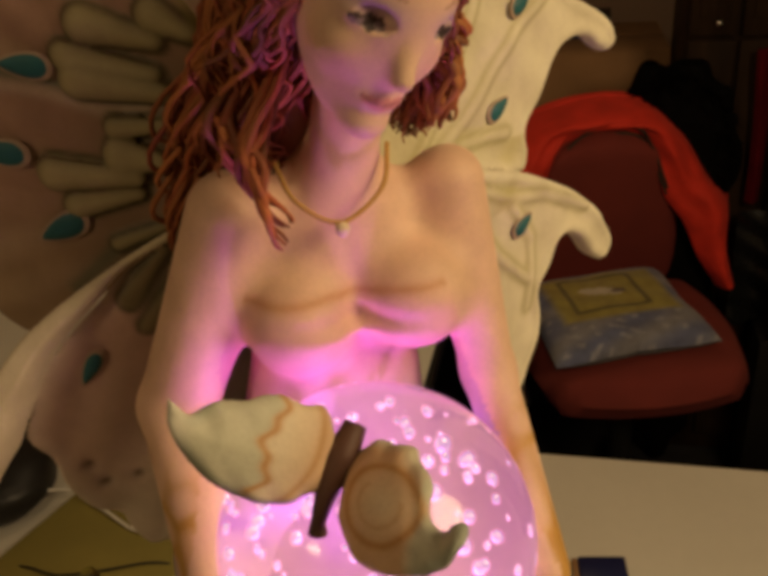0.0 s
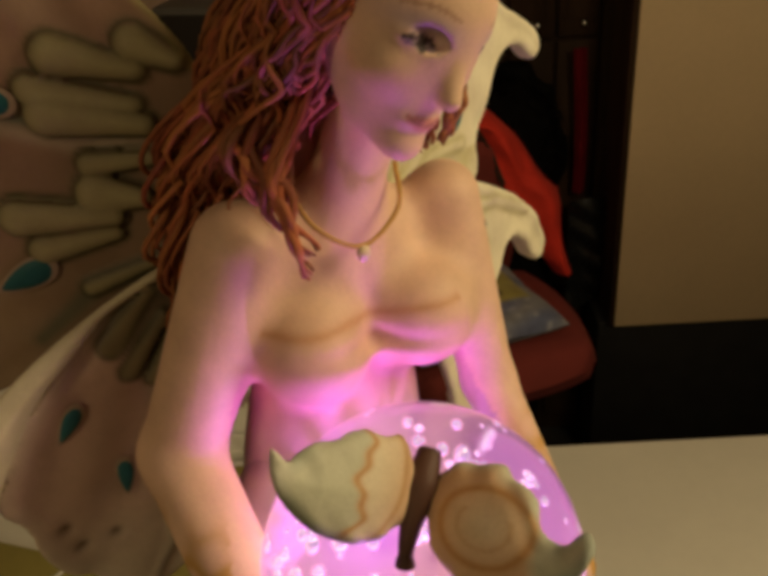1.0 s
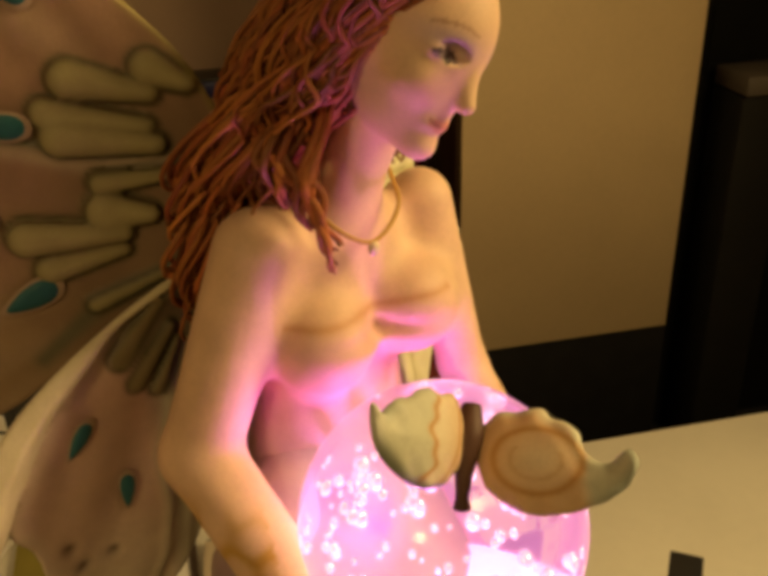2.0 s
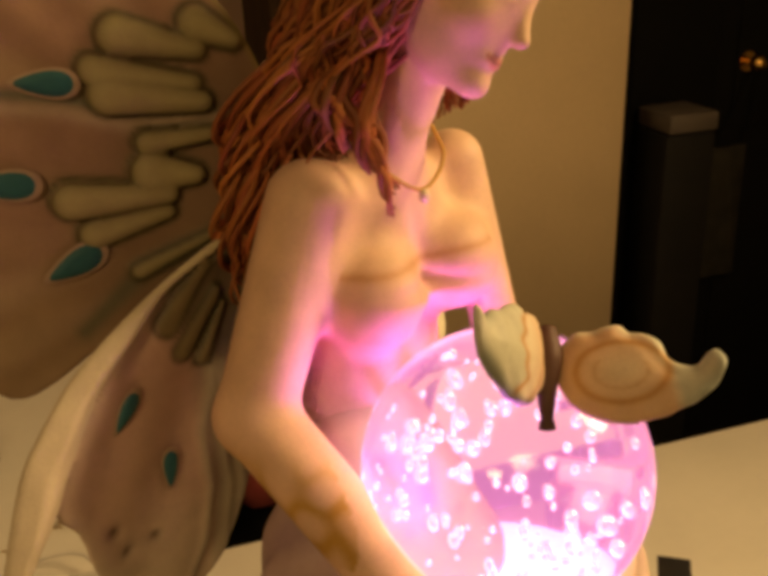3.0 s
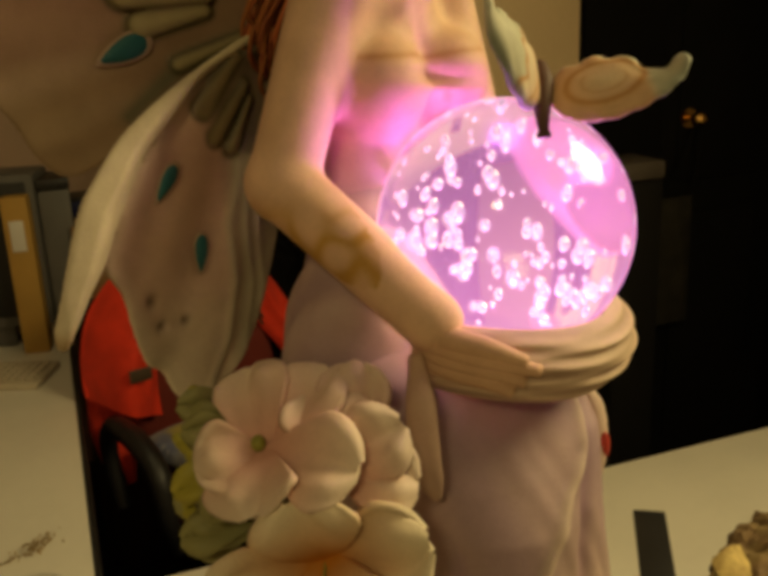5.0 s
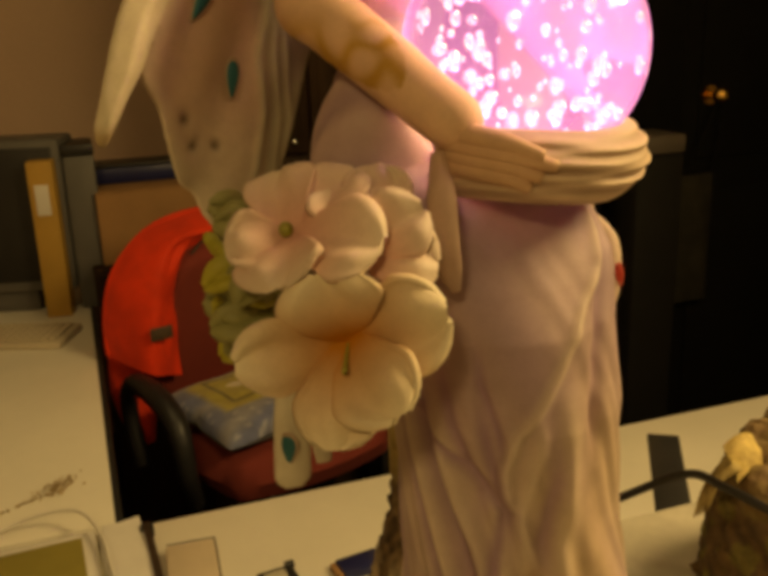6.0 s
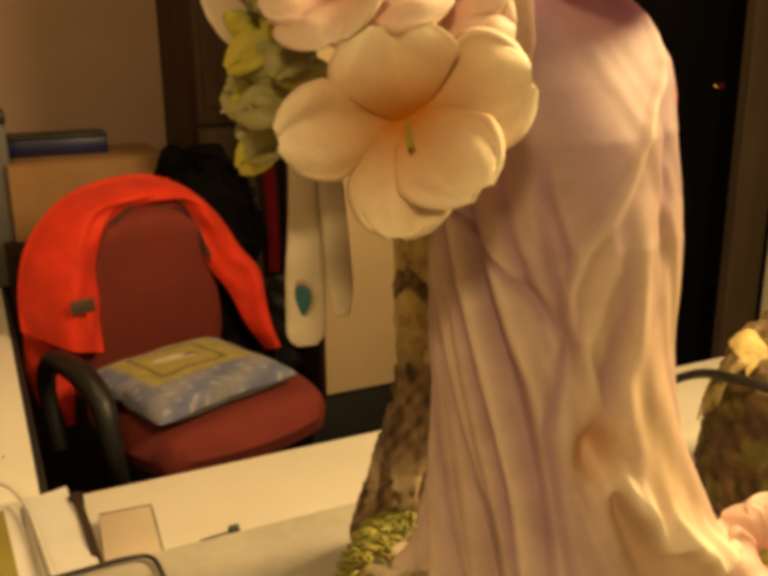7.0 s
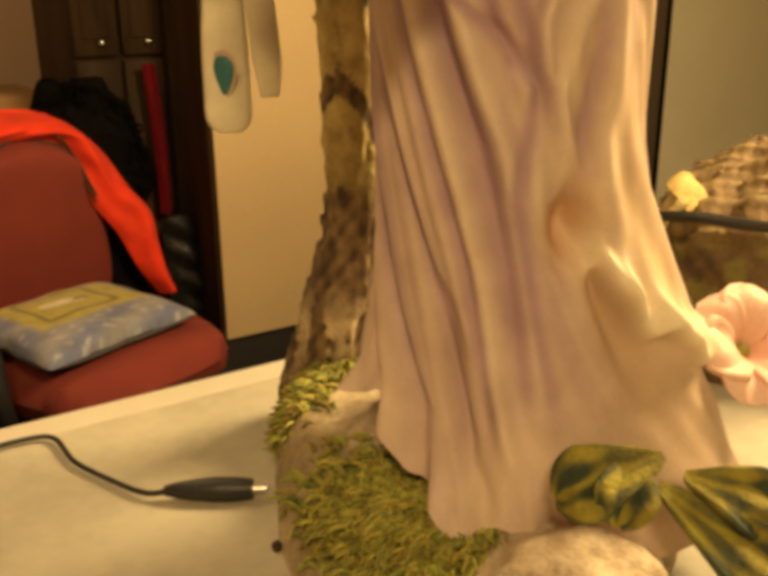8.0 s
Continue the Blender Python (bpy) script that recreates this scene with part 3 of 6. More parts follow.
    # cream-yellow flank, its warm lit look put into the paint
    c = mixc(c, (0.68, 0.50, 0.28), 0.5 * np.exp(-(((b - 262) / 22) ** 2)) * np.clip((290 - z) / 90, 0, 1))
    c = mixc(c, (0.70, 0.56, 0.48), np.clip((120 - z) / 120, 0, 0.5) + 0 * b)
    c = mixc(c, (0.62, 0.24, 0.20), 0.5 * np.exp(-(((b - 178) / 14) ** 2 + ((z - 285) / 26) ** 2)))
    # the hollow's shade put into its brown-orange colour
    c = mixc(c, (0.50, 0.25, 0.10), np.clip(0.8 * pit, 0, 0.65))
    c = mixc(c, (0.86, 0.77, 0.61), np.clip(on * (step * np.exp(-np.clip(over - 9, 0, 99) / 7)), 0, 1))
    # shade below the frill put into the colour of the panel
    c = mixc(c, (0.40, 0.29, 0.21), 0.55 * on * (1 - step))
    return g, c


def hip_field(x, y, z):
    d = smin(ell((x, y, z), (-8, 68, 330), (50, 36, 74)), ell((x, y, z), (18, 84, 388), (36, 26, 34)), 16)
    return d + 1.3 * np.sin(0.22 * x + 0.16 * y + 0.05 * z + 0.8 * np.sin(0.05 * z)) * np.clip((395 - z) / 30, 0, 1)


# hip cloth darker in its grooves: crease shade put into the colour
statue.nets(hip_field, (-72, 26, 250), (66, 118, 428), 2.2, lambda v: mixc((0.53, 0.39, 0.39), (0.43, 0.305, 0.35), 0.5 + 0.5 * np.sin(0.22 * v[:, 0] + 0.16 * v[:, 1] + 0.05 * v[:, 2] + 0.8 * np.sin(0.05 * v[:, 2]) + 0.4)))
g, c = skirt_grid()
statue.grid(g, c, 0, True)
# a red bead at the hip
statue.tube([(48, 18, 320), (57, 2, 315), (60, -8, 304), (54, -15, 288), (45, -18, 272)], [3, 5.5, 6.5, 5, 3], (0.60, 0.46, 0.38), 26, 12)
statue.ball((54, -19, 290), (2.4, 2.4, 7), (0.5, 0.05, 0.03), n=8)

# the cloth band and hands that cup the ball
t, k = np.meshgrid(np.radians(np.linspace(170, 388, 150)), np.linspace(0, 1, 46), indexing="ij")
side = np.clip((t - radians(330)) / radians(50), 0, 1)
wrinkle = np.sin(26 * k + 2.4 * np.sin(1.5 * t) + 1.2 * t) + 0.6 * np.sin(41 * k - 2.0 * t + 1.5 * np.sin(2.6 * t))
ring = 38 + 18 * np.sin(np.pi * np.clip(0.08 + 0.86 * k, 0, 1)) ** 0.55 + 1.1 * wrinkle * np.sin(np.pi * k) + 2.0 * side
high = 337 + 31 * k + 3 * side + 1.8 * np.sin(2.4 * t)
g = np.stack([19 + ring * np.cos(t), 14 + ring * np.sin(t), high], -1)
# wrinkle shading of the band put into the colour, pale on the crests
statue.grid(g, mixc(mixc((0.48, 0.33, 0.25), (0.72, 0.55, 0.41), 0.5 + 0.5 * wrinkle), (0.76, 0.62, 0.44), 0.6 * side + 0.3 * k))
for q in range(4):
    arc = [radians(x) for x in (176, 193, 208, 222 + 6 * (q == 1) - 5 * (q == 3))]
    statue.tube([(19 + (57 - q) * math.cos(t), 14 + (57 - q) * math.sin(t), 370 - 4.6 * q - 3 * k - 2 * (k == 3)) for k, t in enumerate(arc)], [6.2, 5.2, 4.4, 2.6], (0.70, 0.46, 0.30), 24, 10)
statue.tube([(-44, 14, 360), (-54, 4, 346), (-58, 0, 330), (-57, -2, 316), (-53, -2, 306)], [3, 6, 6.5, 5.5, 2], [(0.58, 0.40, 0.29), (0.48, 0.33, 0.26), (0.50, 0.35, 0.29)], 34, 14, flat=0.6, side=(0.8, 0.5, 0))
statue.ball((19, 14, 346), (42, 42, 12), (0.55, 0.40, 0.33))

# hair
rng = random.Random(4)


def scalp(f, s, u, lift=1.0):
    """A place on the scalp, in the direction forward, sideways, upward from the head's middle."""
    k = lift / math.sqrt(f * f + s * s + u * u)
    q = HEAD + HEAD_SIZE * ((-3 + 27 * f * k) * fwd + 23.5 * s * k * left + (5 + 28 * u * k) * crown)
    return np.array(q)


def hair_field(x, y, z):
    f, s, u = head_frame(x, y, z)
    cap_of_hair = ell((f, s, u), (-4, 0, 6), (26, 24, 27.5)) * HEAD_SIZE
    cap_of_hair = np.maximum(cap_of_hair, (f - 11 - 0.42 * (u - 8) + 0.012 * s * s) * HEAD_SIZE)
    d = smin(cap_of_hair, ell((x, y, z), (32, 102, 542), (27, 18, 44)), 14)
    d = smin(d, ell((x, y, z), (18, 112, 482), (25, 11, 60)), 14)
    return d + 0.8 * np.sin(0.55 * x + 2 * np.sin(0.09 * z) + 0.4 * y)


# mass under the locks, the shade of their gaps put into a darker tone
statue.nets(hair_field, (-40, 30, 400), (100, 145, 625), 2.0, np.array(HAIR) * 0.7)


def lock(points, wave, r, n=58, loose=1.0):
    line = spline([tuple(q) for q in points], 40)
    t = np.linspace(0, 1, 40)
    ph, turns = rng.uniform(0, 6.28), rng.uniform(1.8, 3.6)
    curl = wave * np.stack([np.cos(2 * np.pi * turns * t + ph), 0.8 * np.sin(2 * np.pi * turns * t + ph), 0.4 * np.sin(4 * np.pi * turns * t)], -1) * np.clip(2.6 * t - 0.1, 0.0, 1)[:, None]
    col = np.array(HAIR) * rng.choice((0.5, 0.65, 0.8, 0.95, 1.15)) * (1, rng.uniform(0.72, 1.12), 1)
    clump = 2.4 * math.sin(0.16 * line[0, 0] + 0.11 * line[0, 1]) + 2.0 * math.sin(0.13 * line[-1, 2] + 0.2 * line[-1, 0]) + rng.uniform(-0.7, 0.7)
    bow = 0.20 * line[:, 2] + 0.9 * np.sin(0.055 * line[:, 2] + clump) + clump
    sway = 4.2 * loose * np.clip(3.0 * t - 0.25, 0, 1)[:, None] * np.stack([np.sin(bow), np.cos(0.9 * bow + 0.6), 0.5 * np.sin(bow + 1)], -1)
    away = np.sin(np.pi * t)[:, None] * 6 * np.array((-1 if line[-1, 0] < 30 else 0.3, 0.3, 0))
    line = line + sway + away
    statue.tube(line + curl, [r * 0.6, r, r, r * 0.8, r * 0.3], [col, col * 0.85, col * 1.2, col * 0.8], n, 5)


for i in range(1350):
    s, b = rng.uniform(-1, 1), rng.uniform(0, 1) if i > 160 else 0.0
    f0 = 0.86 - 1.65 * b - 0.35 * s * s
    start = scalp(f0, s, 0.85 - 0.7 * abs(s) ** 1.5 - 0.2 * b + 0.1, 1.0)
    over = scalp(f0 - 0.55, 1.25 * s, 0.3 - 0.3 * abs(s), 1.04 + 0.10 * rng.random())
    if s < 0.45:
        side = s
        nape = np.array((30 + 30 * side + rng.uniform(-5, 5), 100 + 12 * (1 - abs(side)) + rng.uniform(-6, 6), 535 + rng.uniform(-10, 10)))
        low = rng.uniform(425, 540)
        end = np.array((23 + 36 * side + rng.uniform(-7, 7), 112 + 8 * (1 - abs(side)) + rng.uniform(-10, 10), low))
        pts = [start, over, 0.5 * (nape + end) + (-4 + 8 * side, 2, 4), end] if low < 505 else [start, over, nape]
    else:
        end = np.array((64 + rng.uniform(-5, 5), 92 + rng.uniform(-5, 10), rng.uniform(513, 542)))
        pts = [start, over, end]
    lock(pts, rng.uniform(1.0, 3.2), rng.uniform(0.6, 1.5))
for i in range(210):
    # temples: strands that fall in front of the ears
    e = -1 if i % 3 else 1
    start = scalp(rng.uniform(-0.1, 0.44), 1.0 * e, rng.uniform(-0.4, 0.45), 1.01)
    if e < 0:
        end = np.array((4 + rng.uniform(-8, 9), 96 + rng.uniform(-12, 12), rng.uniform(504, 545)))
    else:
        end = np.array((66 + rng.uniform(-4, 4), 88 + rng.uniform(-5, 8), rng.uniform(521, 545)))
    lock([start, 0.55 * start + 0.45 * end + np.array((3.0 * e + rng.uniform(-3, 3), rng.uniform(-3, 5), rng.uniform(-3, 3))), end], rng.uniform(1.2, 2.8), rng.uniform(0.6, 1.3))
for s, e in (((20, 66, 560), (7, 55, 497)), ((18, 70, 552), (9, 57, 503)), ((17, 74, 556), (3, 62, 512)), ((15, 78, 556), (-2, 70, 520)), ((62, 78, 552), (70, 74, 522)), ((64, 80, 552), (66, 68, 526)), ((66, 84, 560), (74, 84, 520)), ((60, 82, 548), (62, 76, 521))):
    for k in range(4):
        j = np.array([rng.uniform(-3, 3) for _ in range(3)])
        out = np.array((-6 if s[0] < 30 else 6, -3, 0))
        a, b = np.array(s, float) + j, np.array(e, float) + 0.12 * j
        lock([a, 0.5 * (a + b) + out + 0.5 * j, b], 0.8, 1.7, loose=0.45)

# wings: carved plates that spread from the back
def eye_spot(at, nn, along, size=9, slim=1.0):
    """A teal drop with a pale ring, lying on the wing."""
    at, nn, along = (np.array(q, float) for q in (at, nn, along))
    nn /= np.linalg.norm(nn)
    along = along - (along @ nn) * nn
    along /= np.linalg.norm(along)
    across = np.cross(nn, along)
    for grow, col, h in ((1.12, (0.44, 0.32, 0.23), 0.9), (1.0, TEAL, 1.8)):
        a, k = np.meshgrid(np.linspace(0, 2 * np.pi, 24, endpoint=False), np.linspace(0, 1, 5), indexing="xy")
        w = 0.5 * slim * (1 - 0.45 * np.cos(a))
        x, y = np.cos(a) * k * size * grow, np.sin(a) * k * size * grow * w
        z = h * (1 - k**4)
        statue.grid(at + x[..., None] * along + y[..., None] * across + z[..., None] * nn, col, 0, True)


OLIVE, DARK_OLIVE, WING_PINK, WING_CREAM = (0.30, 0.26, 0.12), (0.085, 0.075, 0.03), (0.40, 0.245, 0.165), (0.66, 0.58, 0.42)
RU = plane_frame((4, 114, 482), (-1, 0.46, 0), (0, 0.04, 1))
RL = plane_frame((8, 115, 470), (-0.985, 0.17, 0), (0, -0.06, 1))
LU = plane_frame((50, 110, 480), (0.86, 0.51, 0), (0, 0.06, 1))


def taper_rib(x, y, a, b, r):
    """A finger from a narrow start to a round end."""
    dx, dy = b[0] - a[0], b[1] - a[1]
    k = np.clip(((x - a[0]) * dx + (y - a[1]) * dy) / (dx * dx + dy * dy), 0, 1)
    return np.hypot(x - a[0] - k * dx, y - a[1] - k * dy) - r * (0.55 + 0.45 * k)


def fingers(x, y, lobes):
    """Distance to finger-shaped lobes, each (start, end, radius), the nearest one."""
    return np.minimum.reduce([taper_rib(x, y, a, b, r) for a, b, r in lobes])


def raised(x, y, n, lobes, flat=2.6, lift=0.2):
    d = np.full(x.shape, 1e9)
    for q, (a, b, r) in enumerate(lobes):
        d = smin(d, np.sqrt((taper_rib(x, y, a, b, r) + r) ** 2 + (flat * (n - lift - 0.7 * (q % 3))) ** 2) - r, 0.8)
    return d


# her right upper wing: pale fingers round the root, pink field, an olive edge below
ru_line = outline([(0, -14), (30, -14), (58, -26), (84, -42), (99, -51), (113, -55), (124, -46), (133, -28), (150, -8), (176, 18), (198, 54), (208, 92), (202, 124), (178, 150), (140, 162), (95, 156), (60, 136), (36, 108), (22, 93), (9, 74), (0, 45)])
ru_fingers = [((28, 71), (55, 78), 7.6), ((14, 73), (27, 80), 7.0), ((28, 52), (61, 58), 8.0), ((30, 59), (65, 67), 6.0), ((34, 25), (50, 28), 8.2), ((45, 19), (80, 21), 7.6), ((46, 12), (74, 7), 6.2), ((26, 2), (60, -10), 3.6), ((20, 40), (50, 39), 5.0)]
ru_stripe = [(24, 44), (56, 46), (77, 53), (100, 57), (150, 62), (200, 72)]


def ru_field(x, y, n):
    edge = inside(x[:, :, 0], y[:, :, 0], ru_line)[..., None] + 0 * n
    veins = 0.8 * np.exp(-((polyrib(x, y, ru_stripe) / 3.5) ** 2)) + 0.5 * np.sin(np.arctan2(y, x) * 34) * np.clip(np.hypot(x, y) / 90 - 0.5, 0, 1)
    mid = -2 + 0.010 * edge * np.clip(-edge, 0, 30) / 10 + veins
    return smin(slab(n, mid, 2.0, edge), raised(x, y, n, ru_fingers), 1.2)


def ru_paint(x, y, n):
    r, edge, f = np.hypot(x, y), inside(x, y, ru_line), fingers(x, y, ru_fingers)
    c = mixc(WING_PINK, (0.36, 0.26, 0.15), np.clip((20 - y) / 60, 0, 0.85))
    c = mixc(c, (0.50, 0.38, 0.26), 0.5 * np.clip(np.sin(np.arctan2(y, x) * 17 + 0.03 * r), 0, 1) * np.clip(r / 70 - 0.9, 0, 1))
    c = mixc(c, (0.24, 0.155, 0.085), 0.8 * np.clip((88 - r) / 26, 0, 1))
    st = polyrib(x, y, ru_stripe)
    c = mixc(c, (0.56, 0.44, 0.32), 0.8 * np.exp(-((st / 3.2) ** 2)))
    c = mixc(c, (0.10, 0.17, 0.11), 0.7 * np.exp(-(((polyrib(x, y, [(a, b + 5) for a, b in ru_stripe[:4]])) / 2.2) ** 2)))
    low = polyrib(x, y, [(24, 0), (58, -10), (84, -31)])
    c = mixc(c, (0.13, 0.14, 0.085), 0.85 * np.exp(-((low / 4.0) ** 2)))
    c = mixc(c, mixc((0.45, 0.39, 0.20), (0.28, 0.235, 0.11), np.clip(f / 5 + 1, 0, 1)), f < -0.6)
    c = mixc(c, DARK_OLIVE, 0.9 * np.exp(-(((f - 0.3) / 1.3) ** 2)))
    c = mixc(c, (0.40, 0.36, 0.10), 0.8 * np.clip(1 + edge / 3.5, 0, 1) * (y > 60))
    return c


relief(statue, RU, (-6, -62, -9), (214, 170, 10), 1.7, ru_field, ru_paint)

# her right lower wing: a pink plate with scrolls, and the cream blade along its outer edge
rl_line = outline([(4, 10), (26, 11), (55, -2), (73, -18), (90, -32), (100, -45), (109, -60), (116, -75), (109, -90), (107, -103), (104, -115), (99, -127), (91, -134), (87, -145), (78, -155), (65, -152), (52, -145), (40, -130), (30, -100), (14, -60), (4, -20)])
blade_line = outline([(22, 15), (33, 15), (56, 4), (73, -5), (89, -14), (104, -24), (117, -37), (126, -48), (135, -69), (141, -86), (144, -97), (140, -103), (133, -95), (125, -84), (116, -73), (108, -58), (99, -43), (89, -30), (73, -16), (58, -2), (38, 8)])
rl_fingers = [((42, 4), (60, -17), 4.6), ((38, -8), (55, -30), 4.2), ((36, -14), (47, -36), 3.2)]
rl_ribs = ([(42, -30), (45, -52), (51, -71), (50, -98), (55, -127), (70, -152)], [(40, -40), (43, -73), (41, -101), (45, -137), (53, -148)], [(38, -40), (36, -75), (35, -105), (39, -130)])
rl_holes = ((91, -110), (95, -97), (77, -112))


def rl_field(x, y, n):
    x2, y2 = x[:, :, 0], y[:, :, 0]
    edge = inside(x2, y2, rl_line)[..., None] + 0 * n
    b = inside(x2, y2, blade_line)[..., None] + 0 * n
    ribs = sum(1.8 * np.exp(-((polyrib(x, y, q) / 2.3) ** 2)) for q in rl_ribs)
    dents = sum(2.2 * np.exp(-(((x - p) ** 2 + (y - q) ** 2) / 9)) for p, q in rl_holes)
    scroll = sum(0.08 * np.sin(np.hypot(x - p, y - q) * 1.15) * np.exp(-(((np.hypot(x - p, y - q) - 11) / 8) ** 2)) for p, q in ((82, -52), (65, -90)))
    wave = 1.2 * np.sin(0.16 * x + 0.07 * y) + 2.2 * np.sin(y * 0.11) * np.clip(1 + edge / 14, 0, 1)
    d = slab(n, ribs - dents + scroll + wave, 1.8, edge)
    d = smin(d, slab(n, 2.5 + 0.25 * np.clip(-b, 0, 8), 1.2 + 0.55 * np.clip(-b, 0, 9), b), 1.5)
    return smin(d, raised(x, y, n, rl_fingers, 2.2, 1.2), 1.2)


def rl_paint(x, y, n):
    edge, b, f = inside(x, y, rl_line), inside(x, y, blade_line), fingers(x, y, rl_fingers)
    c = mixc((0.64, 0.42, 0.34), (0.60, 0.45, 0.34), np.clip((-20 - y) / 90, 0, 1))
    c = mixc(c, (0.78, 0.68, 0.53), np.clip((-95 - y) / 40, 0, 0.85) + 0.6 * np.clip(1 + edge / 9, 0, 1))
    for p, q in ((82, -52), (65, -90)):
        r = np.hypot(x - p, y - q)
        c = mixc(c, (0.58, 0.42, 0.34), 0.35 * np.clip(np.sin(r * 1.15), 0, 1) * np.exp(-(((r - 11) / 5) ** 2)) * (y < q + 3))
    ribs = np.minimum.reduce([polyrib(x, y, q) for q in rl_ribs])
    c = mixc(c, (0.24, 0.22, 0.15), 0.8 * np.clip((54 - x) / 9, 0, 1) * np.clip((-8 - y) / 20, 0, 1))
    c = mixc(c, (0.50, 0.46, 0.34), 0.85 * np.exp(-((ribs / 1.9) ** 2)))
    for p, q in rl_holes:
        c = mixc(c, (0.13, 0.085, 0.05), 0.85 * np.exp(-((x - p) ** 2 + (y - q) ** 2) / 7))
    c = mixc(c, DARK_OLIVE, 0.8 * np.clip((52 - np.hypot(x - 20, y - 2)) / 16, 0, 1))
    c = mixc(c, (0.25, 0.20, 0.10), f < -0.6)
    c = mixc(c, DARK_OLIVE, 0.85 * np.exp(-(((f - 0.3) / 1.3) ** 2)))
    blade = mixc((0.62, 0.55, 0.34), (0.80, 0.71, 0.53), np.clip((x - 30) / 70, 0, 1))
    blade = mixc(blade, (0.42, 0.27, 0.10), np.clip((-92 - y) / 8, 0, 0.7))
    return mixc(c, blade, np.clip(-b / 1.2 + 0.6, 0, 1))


def rl_bend(x):
    """The outer end of the wing curls forward."""
    return 22 * np.clip((x - 50) / 88, 0, 1) ** 1.8


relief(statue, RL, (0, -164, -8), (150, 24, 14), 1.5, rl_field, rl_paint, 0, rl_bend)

# her left wings: cream, with green-gold veins and curled horns
lu_line = outline([(0, -8), (60, -7), (77, -12), (101, -20), (106, -11), (104, 0), (114, 9), (124, 22), (137, 33), (154, 33), (165, 25), (177, 20), (184, 26), (171, 40), (158, 48), (140, 58), (136, 74), (148, 92), (146, 122), (118, 150), (80, 156), (40, 130), (8, 70)])
ll_line = outline([(40, -2), (62, -5), (84, -12), (107, -23), (136, -41), (158, -62), (171, -83), (162, -91), (148, -82), (133, -64), (121, -62), (114, -73), (103, -82), (103, -99), (97, -114), (84, -132), (66, -146), (52, -120), (44, -70)])
lu_veins = ([(20, 0), (60, 18), (100, 48), (128, 62)], [(20, 0), (58, 8), (88, 4)], [(20, 2), (55, 40), (90, 95), (100, 130)], [(50, -8), (80, -24), (112, -34), (140, -50)], [(48, -12), (70, -50), (92, -72)], [(46, -20), (62, -80), (72, -125)], [(84, -30), (98, -52), (92, -88)])


def lu_field(x, y, n):
    x2, y2 = x[:, :, 0], y[:, :, 0]
    up, low = (inside(x2, y2, q)[..., None] + 0 * n for q in (lu_line, ll_line))
    vein = sum(1.6 * np.exp(-((polyrib(x, y, q) / 2.4) ** 2)) for q in lu_veins)
    puff = 0.9 * np.sin(0.15 * x + 0.4 * np.sin(0.12 * y)) * np.sin(0.17 * y + 1)
    horn = 2.6 * np.exp(-(((x - 168) / 20) ** 2 + ((y - 32) / 16) ** 2)) + 3.4 * np.exp(-(((x - 150) / 26) ** 2 + ((y + 62) / 26) ** 2))
    roll = 1.5 * np.exp(-(((up + 3.5) / 2.5) ** 2))
    a = slab(n, vein + puff + roll - 1.5, 2.2 + horn, up)
    roll = 1.8 * np.exp(-(((low + 3.5) / 2.5) ** 2))
    return smin(a, slab(n, 4.0 + vein + puff + roll, 2.2 + horn, low), 1.2)


def lu_paint(x, y, n):
    up, low = inside(x, y, lu_line), inside(x, y, ll_line)
    vein = np.minimum.reduce([polyrib(x, y, q) for q in lu_veins])
    c = mixc((0.80, 0.74, 0.54), (0.62, 0.58, 0.32), 0.7 * np.clip((95 - np.hypot(x, y)) / 60, 0, 1))
    c = mixc(c, (0.50, 0.45, 0.20), 0.75 * np.exp(-(((vein - 3.2) / 1.5) ** 2)))
    c = mixc(c, (0.56, 0.50, 0.20), 0.6 * np.exp(-(((x - 95 - 0.6 * y) / 9) ** 2)) * (y < 0) * (y > -30))
    return mixc(c, (0.84, 0.78, 0.60), np.clip(1 + np.minimum(np.abs(up), np.abs(low)) / -4, 0, 1))


relief(statue, LU, (-4, -152, -10), (190, 162, 14), 1.9, lu_field, lu_paint)


def spot_on(w, x, y, along, size, lift, slim=1.0):
    """An eye spot at a place of the wing's plane."""
    root, o, u, nn = w
    eye_spot(root + x * o + y * u + lift * nn, nn, along, size, slim)


for w, x, y, al, sz in ((RU, 102, 30, (-0.95, 0.4, 0.12), 12), (RU, 83, -3, (-0.9, 0.3, -0.4), 12), (RU, 82, 64, (-1, 0.4, 0.12), 11), (RU, 140, 66, (-1, 0.4, 0.1), 11), (RU, 70, 112, (-0.6, 0.3, 0.7), 10), (RU, 150, 110, (-0.7, 0.3, 0.5), 11)):
    spot_on(w, x, y, al, sz, 1.0, 0.85)
for x, y, al in ((82, -46, (-0.55, 0.1, -0.85)), (67, -81, (-0.1, 0.05, -1))):
    spot_on(RL, x, y, al, 9.5, 2.6 + rl_bend(x), 0.68)
for x, y, lift in ((89, -41, 8.0), (83, 17, 2.0), (103, 59, 2.0)):
    spot_on(LU, x, y, (0.8, 0.4, 0.4), 7.5, lift)
